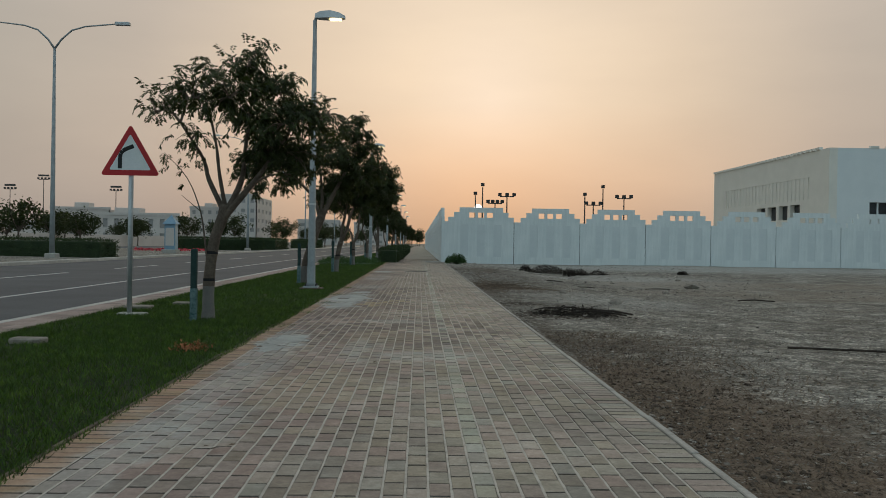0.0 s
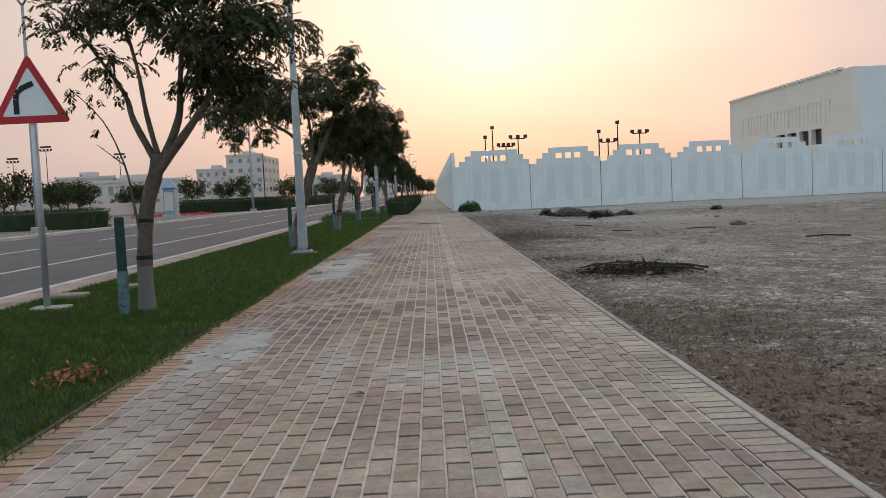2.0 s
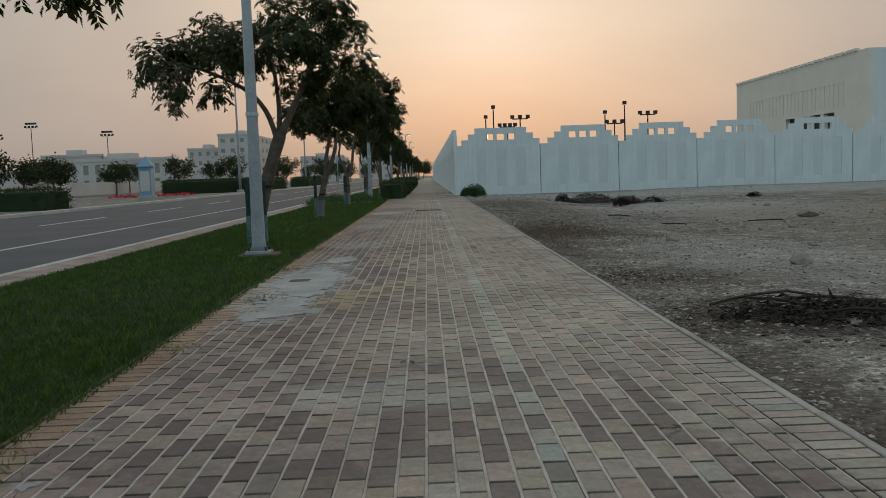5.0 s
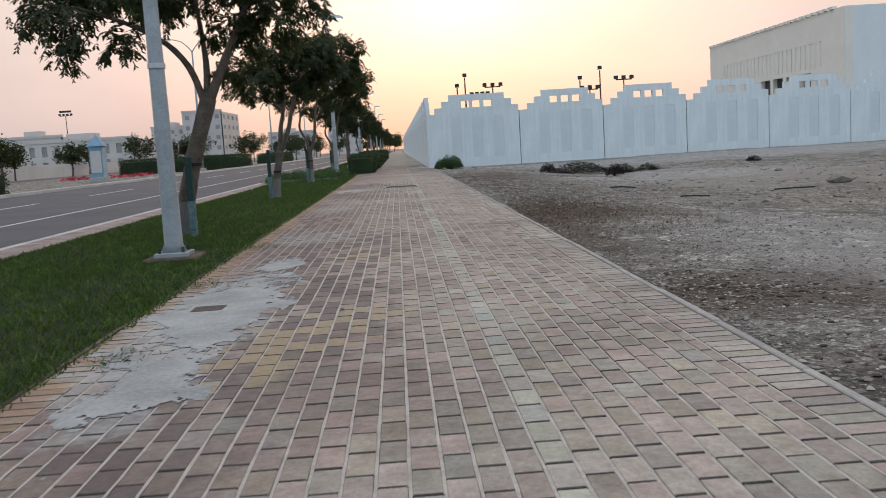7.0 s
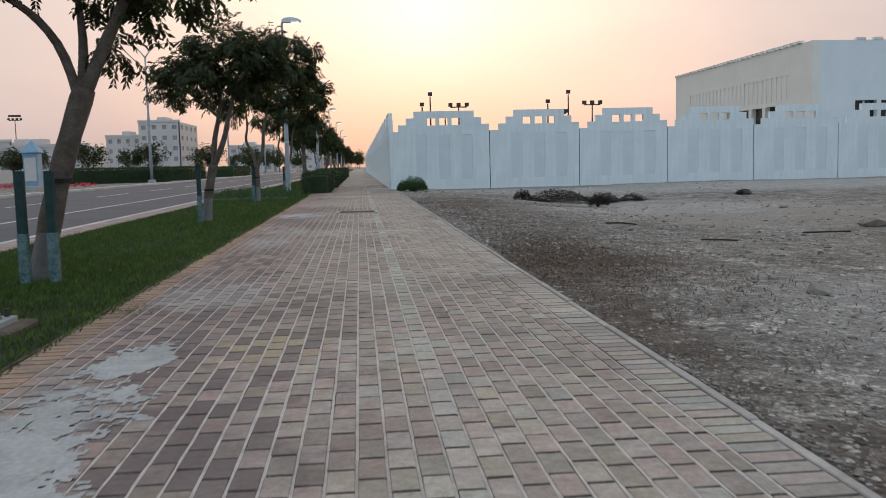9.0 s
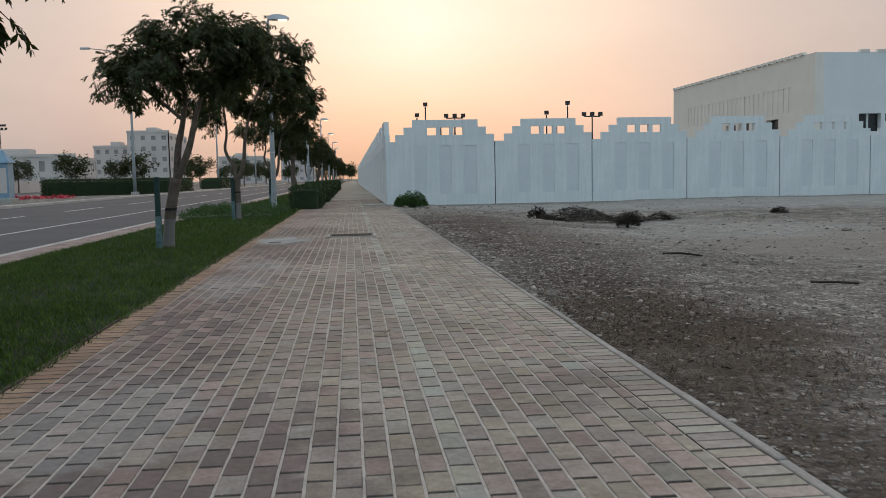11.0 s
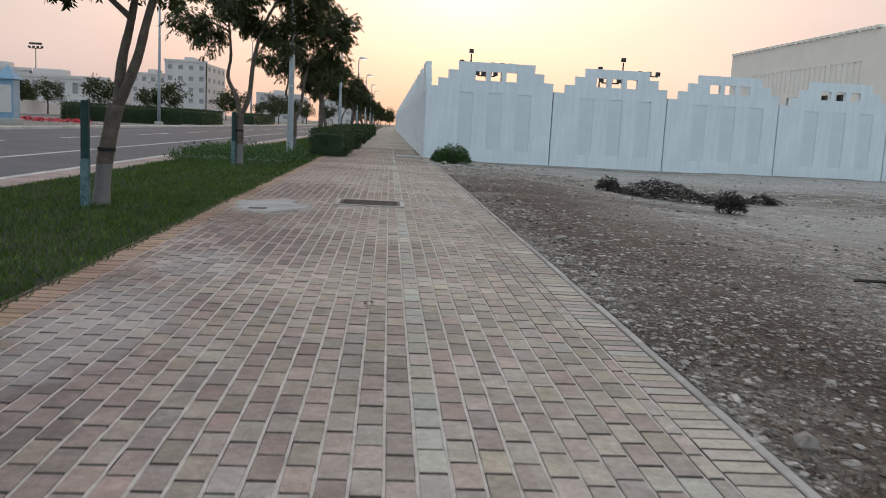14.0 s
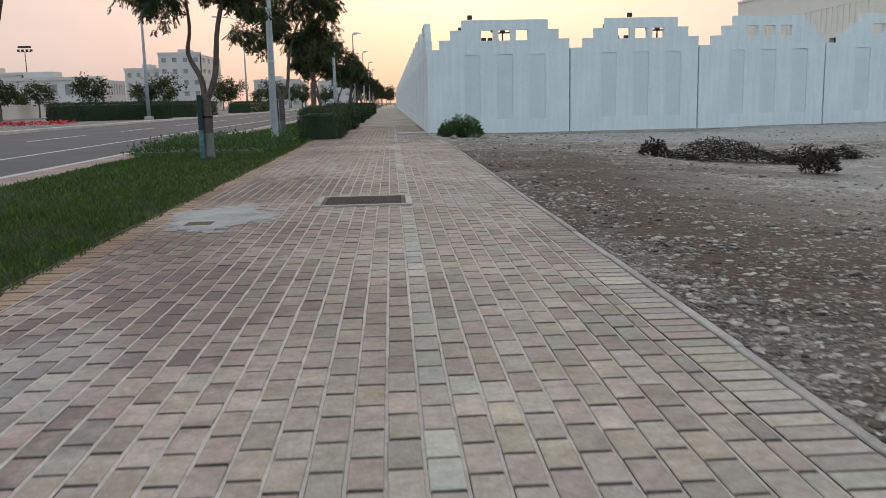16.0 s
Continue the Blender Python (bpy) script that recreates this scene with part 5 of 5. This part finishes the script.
def grass():
    r = np.random.default_rng(7)
    made_v, made_f, base = [], [], 0
    for y0, y1, density, w, h in ((-2.0, 2.5, 500, 0.0075, 0.045), (2.5, 14, 3400, 0.0085, 0.038), (14, 26, 1900, 0.011, 0.042), (26, 36, 1500, 0.010, 0.045), (36, 46, 600, 0.017, 0.05), (46, 90, 110, 0.04, 0.06)):
        n = int((y1 - y0) * 2.9 * density)
        x, y = r.uniform(-4.68, -1.75, n), r.uniform(y0, y1, n)
        lush = 0.5 + 0.5 * np.sin(x * 2.3 + 1.7 * np.sin(y * 0.9)) * np.cos(y * 1.4 + np.sin(x * 3.1))
        keep = r.random(n) < 0.45 + 0.55 * lush
        x, y, lush = x[keep], y[keep], lush[keep]
        n = len(x)
        a = r.uniform(0, 2 * np.pi, n)
        hh = h * (0.45 + 0.6 * r.random(n) + 0.45 * lush * r.random(n))
        lean = r.uniform(0.2, 1.6, n) * hh
        b = r.uniform(0, 2 * np.pi, n)
        dx, dy = np.cos(a) * w / 2, np.sin(a) * w / 2
        z = np.full(n, -0.012)
        v = np.stack([np.stack([x - dx, y - dy, z], 1), np.stack([x + dx, y + dy, z], 1), np.stack([x + np.cos(b) * lean, y + np.sin(b) * lean, hh], 1)], 1).reshape(-1, 3)
        made_v.append(v)
        made_f.append(np.arange(3 * n).reshape(-1, 3) + base)
        base += 3 * n
    me = bpy.data.meshes.new("grass")
    me.from_pydata(np.concatenate(made_v).tolist(), [], np.concatenate(made_f).tolist())
    tagged(part("grass", me, "grass"), "short uneven dark green lawn grass", "grass", kind="stuff")


grass()

# ---- things: far side of the road ----
def double_lamp(x, y):
    p = thing("tall_street_lamp", (x, y, 0.02), "tall grey street lamp with two curved arms", "street lamp", "tall lamps on the median")
    part("base_block", Shape().box(-0.3, -0.3, -0.05, 0.3, 0.3, 0.25, 0.04), "concrete", p)
    part("pole", Shape().tube([(0, 0, 0.25), (0, 0, 3), (0, 0, 11.2)], [0.15, 0.13, 0.07], 12), "pole", p, smooth=True)
    for sg in (-1, 1):
        arm = part("arm", Shape().tube([(0, 0, 11.2), (sg * 0.35, 0, 11.7), (sg * 0.9, 0, 12.2), (sg * 1.6, 0, 12.42), (sg * 3.3, 0, 12.6)], [0.06, 0.05, 0.045, 0.04, 0.035], 8), "pole", p, smooth=True)
        part("lamp_head", Shape().box(min(sg * 3.2, sg * 4.0), -0.15, 12.53, max(sg * 3.2, sg * 4.0), 0.15, 12.70, 0.04), "galv", arm)
    return p


tall = double_lamp(-19.6, 47.5)
copy_thing(tall, pose(-18.8, 96.5, 0.02))
copy_thing(tall, pose(-19.0, 146, 0.02))
copy_thing(tall, pose(-19.0, 196, 0.02))


def flood_mast(x, y, h, n, label="slim floodlight mast with a row of lamps", base=0.0, spread=0.9, group="floodlight masts"):
    p = thing("floodlight_mast", (x, y, base), label, "floodlight", group)
    part("mast", Shape().tube([(0, 0, -0.3), (0, 0, h)], [0.13, 0.07], 8), "dark_metal", p)
    if n > 1:
        part("crossbar", Shape().box(-spread, -0.05, h - 0.06, spread, 0.05, h + 0.06), "dark_metal", p)
    for k in range(n):
        xx = 0 if n == 1 else -spread + 2 * spread * k / (n - 1)
        part("floodlight", Shape().box(xx - 0.22, -0.15, h + 0.06, xx + 0.22, 0.15, h + 0.46, 0.03), "dark_metal", p)
    return p


for x, h, n in ((7.1, 7.3, 1), (8.0, 8.4, 1), (9.6, 6.3, 4), (11.1, 7.2, 3), (21.0, 7.4, 1), (22.1, 6.3, 3), (23.3, 8.4, 1), (26.0, 7.2, 3)):
    flood_mast(x, 110, h, n)
for x, h in ((-85.4, 14.3), (-92.9, 12.0), (-69.1, 12.0)):
    m = flood_mast(x, 200, h, 4, "tall stadium floodlight mast with banks of lamps", 0, 1.2, "stadium masts")
    part("upper_bank", Shape().box(-1.2, -0.15, h + 0.7, 1.2, 0.15, h + 1.1), "dark_metal", m)


def block(name, x0, y0, x1, y1, h, rows, cols, label, material="far_white", win_h=1.5, inset=0.25, base=0.6, plant=True):
    """A flat-roofed far building with window openings, on the side towards the road's start and on its street side."""
    b = thing(name, (x0, y0, 0), label, "building", "far buildings across the road")
    W, D = x1 - x0, y1 - y0
    part("body", Shape().box(0, inset + 0.01, -0.3, W - inset - 0.01, D, h), material, b)
    for side, length in (("front_wall", W), ("street_wall", D)):
        step = length / cols
        xs = sorted({0.0, length, *(step * (c + 0.28) for c in range(cols)), *(step * (c + 0.72) for c in range(cols))})
        fl = h / rows
        zs = sorted({-0.3, h, *(fl * r + base + 0.3 for r in range(rows)), *(min(h - 0.05, fl * r + base + 0.3 + win_h) for r in range(rows))})

        def depth(x, z, step=step, fl=fl):
            c = x / step % 1.0
            r = z - fl * int(max(0, z) / fl)
            return None if 0.28 < c < 0.72 and base + 0.3 < r < base + 0.3 + win_h else 0.0
        wll = part(side, cells(xs, zs, depth, inset), material, b)
        if side == "street_wall":
            wll.matrix_basis = pose(W, 0.0, 0, 0, 0, 90)
        for c in range(cols):
            for r in range(rows):
                z0 = fl * r + base + 0.3
                g = part("window", Shape().box(step * (c + 0.28), inset - 0.02, z0, step * (c + 0.72), inset - 0.005, min(h - 0.05, z0 + win_h)), "far_glass", b)
                if side == "street_wall":
                    g.matrix_basis = pose(W, 0.0, 0, 0, 0, 90)
    part("parapet", Shape().box(-0.15, -0.15, h, W + 0.15, 0.3, h + 0.6), material, b)
    if plant:
        part("roof_plant", Shape().box(W * 0.3, D * 0.3, h, W * 0.55, D * 0.6, h + 1.8, 0.1), material, b)
    return b


block("villa", -74, 190, -52, 204, 6.2, 2, 9, "long two-storey pale villa with a dark columned front", win_h=2.0, base=0.1)
block("apartment_block", -66, 252, -57, 272, 10.2, 4, 4, "pale stepped apartment building of four storeys", win_h=1.1)
block("apartment_block", -57.0, 250, -46.5, 275, 13.8, 5, 4, "pale apartment building of five storeys", win_h=1.1)
block("house", -108, 230, -78, 245, 5.0, 2, 7, "low pale house behind trees", win_h=1.2)
block("house", -46, 330, -30, 350, 9.0, 3, 4, "far pale apartment house in haze", win_h=1.2)
block("house", -30, 400, -16, 430, 10.0, 3, 4, "far pale apartment house in haze", win_h=1.2)
block("villa", -88, 210, -74, 222, 8.0, 2, 4, "pale two-storey villa with flat roof", win_h=1.6)


def low_wall():
    w = thing("compound_wall", (-50, 60, 0), "long low white compound wall across the road", "wall", kind="structure")
    for i in range(30):
        part("wall_panel", Shape().box(0, 6.0 * i + 0.02, -0.2, 0.25, 6.0 * i + 5.98, 1.7, 0.03), "far_white", w)
    for i in range(20):
        part("wall_panel", Shape().box(-6.0 * i - 6, 180.3, -0.2, -6.0 * i - 0.04, 180.55, 2.0, 0.03), "far_white", w)


low_wall()


def kiosk():
    p = thing("kiosk", (-19.5, 69.5, 0.02), "pale blue square kiosk post with a pyramid roof", "kiosk")
    part("plinth", Shape().box(-0.55, -0.55, -0.05, 0.55, 0.55, 0.3, 0.03), "concrete", p)
    part("body", Shape().box(-0.42, -0.42, 0.3, 0.42, 0.42, 2.3, 0.03), "blue", p)
    part("panel", Shape().box(-0.33, -0.435, 0.6, 0.33, -0.423, 2.0), "far_white", p, "pale framed notice panel")
    r = Shape()
    r.add([(-0.55, -0.55, 2.3), (0.55, -0.55, 2.3), (0.55, 0.55, 2.3), (-0.55, 0.55, 2.3), (0, 0, 3.05)], [(0, 1, 4), (1, 2, 4), (2, 3, 4), (3, 0, 4), (3, 2, 1, 0)])
    part("roof", r, "blue", p, "darker blue pyramid roof")


kiosk()


def flower_bed(x0, y0, x1, y1, n, seed):
    rng = random.Random(seed)
    s = Shape()
    for i in range(n):
        p = Vector((rng.uniform(x0, x1), rng.uniform(y0, y1), 0.03 + 0.16 * rng.random()))
        d = Vector((rng.gauss(0, 1), rng.gauss(0, 1), rng.gauss(0.3, 0.6))).normalized()
        leaf_quad(s, p, p + d * 0.22, 0.16, Vector((rng.gauss(0, 1), rng.gauss(0, 1), 1)).normalized())
    tagged(part("flower_bed", s, "petal"), "bed of low red flowers on the median", "flowers", kind="stuff")


flower_bed(-27, 82, -20, 84, 420, 3)


def far_tree(x, y, h, seed, label="small round dark tree beyond the road", r=None):
    rng = random.Random(seed)
    r = r or h * 0.42
    t = thing("roadside_tree", (x, y, 0), label, "tree", "trees across the road")
    w, l = Shape(), Shape()
    w.tube([(0, 0, -0.1), (0.05, 0, h * 0.25), (0.0, 0.05, h * 0.5)], [0.13, 0.10, 0.07], 7)
    for k in range(5):
        a = k * 1.26 + rng.random()
        w.tube([(0, 0, h * 0.36), (r * 0.4 * math.cos(a), r * 0.4 * math.sin(a), h * 0.55), (r * 0.7 * math.cos(a), r * 0.7 * math.sin(a), h * 0.75)], [0.07, 0.05, 0.02], 5, False)
    for c in range(26):
        a, k = rng.uniform(0, 6.28), rng.random() ** 0.5
        q = Vector((r * k * math.cos(a), r * k * math.sin(a), h * (0.66 + 0.30 * rng.uniform(-1, 1) * math.sqrt(1.05 - k * k))))
        for i in range(46):
            p = q + Vector((rng.gauss(0, 1), rng.gauss(0, 1), rng.gauss(0, 0.8))) * r * 0.19
            d = Vector((rng.gauss(0, 1), rng.gauss(0, 1), rng.gauss(-0.2, 0.8))).normalized()
            leaf_quad(l, p, p + d * h * 0.075, h * 0.04, Vector((rng.gauss(0, 1), rng.gauss(0, 1), 1)).normalized())
    part("trunk", w, "bark", t)
    part("crown", l, "leaf", t)
    return t


ta = far_tree(-33.8, 128, 4.6, 1)
tb = far_tree(-36, 110, 3.8, 2)
tc_ = far_tree(-35.4, 168, 6.2, 3)
for i, (x, y, k) in enumerate(((-39, 168, 0), (-33, 86, 1), (-36.5, 88, 1), (-38, 84, 0), (-41, 88, 1), (-51.5, 124, 0), (-49, 122, 0), (-47, 121, 1), (-66, 115, 1), (-72, 120, 0), (-29, 190, 2), (-24, 210, 2), (-36, 220, 2), (-31, 240, 0), (-22, 250, 2), (-27, 270, 2), (-48, 150, 0), (-57, 165, 1), (-19, 300, 2), (-22, 330, 0), (-18.8, 175, 1), (-19.2, 230, 1), (-1.0, 300, 2), (0.2, 330, 2), (-0.6, 380, 0), (-6.5, 430, 2), (-10, 440, 2), (-13.5, 435, 0), (-16, 420, 2))):
    copy_thing((ta, tb, tc_)[k], pose(x, y, 0, 0, 0, 47 * i))


# ---- paving pieces ----
def edge_strips():
    for name, x0, x1, lab in (("pavement_edge_right", 1.555, 1.598, "narrow pale concrete edging beside the bare lot"), ("pavement_edge_left", -1.832, -1.803, "thin soil-stained concrete edging beside the grass")):
        s = Shape()
        for i in range(66):
            y = NEAR + i
            s.box(x0, y + 0.003, -0.15, x1, y + 0.997, 0.004 + 0.004 * math.sin(i * 2.3), 0.005)
        tagged(part(name, s, "edging" if x0 > 0 else "clod"), lab, "edging", kind="structure")


edge_strips()
JOINTS = [COLUMN0 + PITCH_X * k for k in range(-18, 10)]


def joint_sand():
    rng = random.Random(31)
    s = Shape()
    for x in JOINTS + [1.345, -1.60]:
        y = NEAR
        w0, z0, x0 = 0.0035, -0.003, x
        while y < 46:
            l = rng.uniform(0.05, 0.16)
            w1, z1, x1 = rng.uniform(0.0050, 0.0074), -0.0032 - 0.007 * noise.noise(Vector((x * 1.3, y * 0.55, 8))) + rng.uniform(-0.0015, 0.0015), x + rng.uniform(-0.0012, 0.0012)
            z1 = max(-0.0075, min(-0.0006, z1 - 0.0012 * max(0.0, x)))
            s.add([(x0 - w0, y, z0), (x0 + w0, y, z0), (x1 + w1, y + l, z1), (x1 - w1, y + l, z1)], [(0, 1, 2, 3)])
            w0, z0, x0 = w1, z1, x1
            y += l
    tagged(part("joint_sand", s, "sand", pavement, "pale sand in the joints"), kind="stuff")


joint_sand()


def pave():
    rng = random.Random(33)
    plain = Shape().box(-0.0465, -0.0975, -0.014, 0.0465, 0.0975, 0.0, 0.0035, soiled=True).mesh("brick")
    plain.materials.append(M["brick_piece"])
    plain.materials.append(M["bed"])
    rest, pale = Shape(), Shape()
    for c in range(len(JOINTS) - 1):
        x = JOINTS[c] + PITCH_X / 2
        is_pale = c == 18
        shift = (PITCH_Y / 2 if c % 2 else 0) + rng.uniform(-0.03, 0.03)
        for r in range(int((FAR - NEAR) / PITCH_Y)):
            y = NEAR + 0.1 + shift + r * PITCH_Y
            if y < NEAR + 0.1 or y > FAR - 0.15 or (abs(x) < 0.49 and 33.86 < y < 34.78):
                continue
            dx, dz, tilt = rng.uniform(-0.0012, 0.0012), rng.uniform(-0.0014, 0.0008), rng.uniform(-0.6, 0.6)
            if 10 <= c < 22 and 9.0 < y < 14.0 and not is_pale:
                ob = new("brick", plain)
                ob.parent = pavement
                ob.matrix_basis = pose(x + dx, y, dz, 0, 0, tilt)
                continue
            target = pale if is_pale or rng.random() < 0.008 else rest
            lx, ly = 0.0465 + rng.uniform(-0.001, 0.001), 0.0975 + rng.uniform(-0.003, 0.0015)
            if y < 40:
                target.box(-lx, -ly, -0.014, lx, ly, 0.0, 0.0035, pose(x + dx, y, dz, rng.uniform(-0.25, 0.25), rng.uniform(-0.5, 0.5), tilt), True)
            else:
                target.box(x - lx, y - ly, -0.014, x + lx, y + ly, dz, 0, None, True)
    for x0, x1 in ((1.283, 1.340), (-1.592, -1.521)):
        y = NEAR
        while y < 50:
            rest.box(x0, y, -0.014, x1, y + 0.194, rng.uniform(-0.002, 0.001), 0.004, None, True)
            y += PITCH_Y
    tagged(part("brick_field", rest, "brick_rest", pavement, "plum-grey paving bricks"), kind="stuff")
    tagged(part("pale_brick_field", pale, "pale_rest", pavement, "pale greenish-grey paving bricks"), kind="stuff")


def soldier(name, x0, x1, piece_mat, rest_mat, label):
    rng = random.Random(int(x0 * 100) + 500)
    t = thing(name, (0, 0, 0), label, "edging", kind="structure")
    me = Shape().box(-(x1 - x0) / 2 + 0.003, -0.0475, -0.014, (x1 - x0) / 2 - 0.003, 0.0475, 0.0, 0.003, None, True).mesh("border_brick")
    me.materials.append(M[piece_mat])
    me.materials.append(M["bed"])
    rest = Shape()
    y, k = NEAR + 0.06, 0
    while y < FAR - 0.2:
        if 3.0 < y < 33.0 and k < 290:
            ob = new("border_brick", me)
            ob.parent = t
            ob.matrix_basis = pose((x0 + x1) / 2 + rng.uniform(-0.002, 0.002), y, rng.uniform(-0.002, 0.001), 0, 0, rng.uniform(-0.8, 0.8))
            k += 1
        else:
            rest.box(x0 + 0.003, y - 0.0465, -0.014, x1 - 0.003, y + 0.0475, rng.uniform(-0.002, 0.001), 0.003, None, True)
        y += 0.1035
    tagged(part("border_field", rest, rest_mat, t), kind="stuff")


soldier("border_left", -1.80, -1.60, "tan_piece", "tan_rest", "tan brick border laid crosswise along the grass")
soldier("border_right", 1.35, 1.55, "edge_piece", "edge_rest", "sand-grey brick border laid crosswise along the lot")
pave()
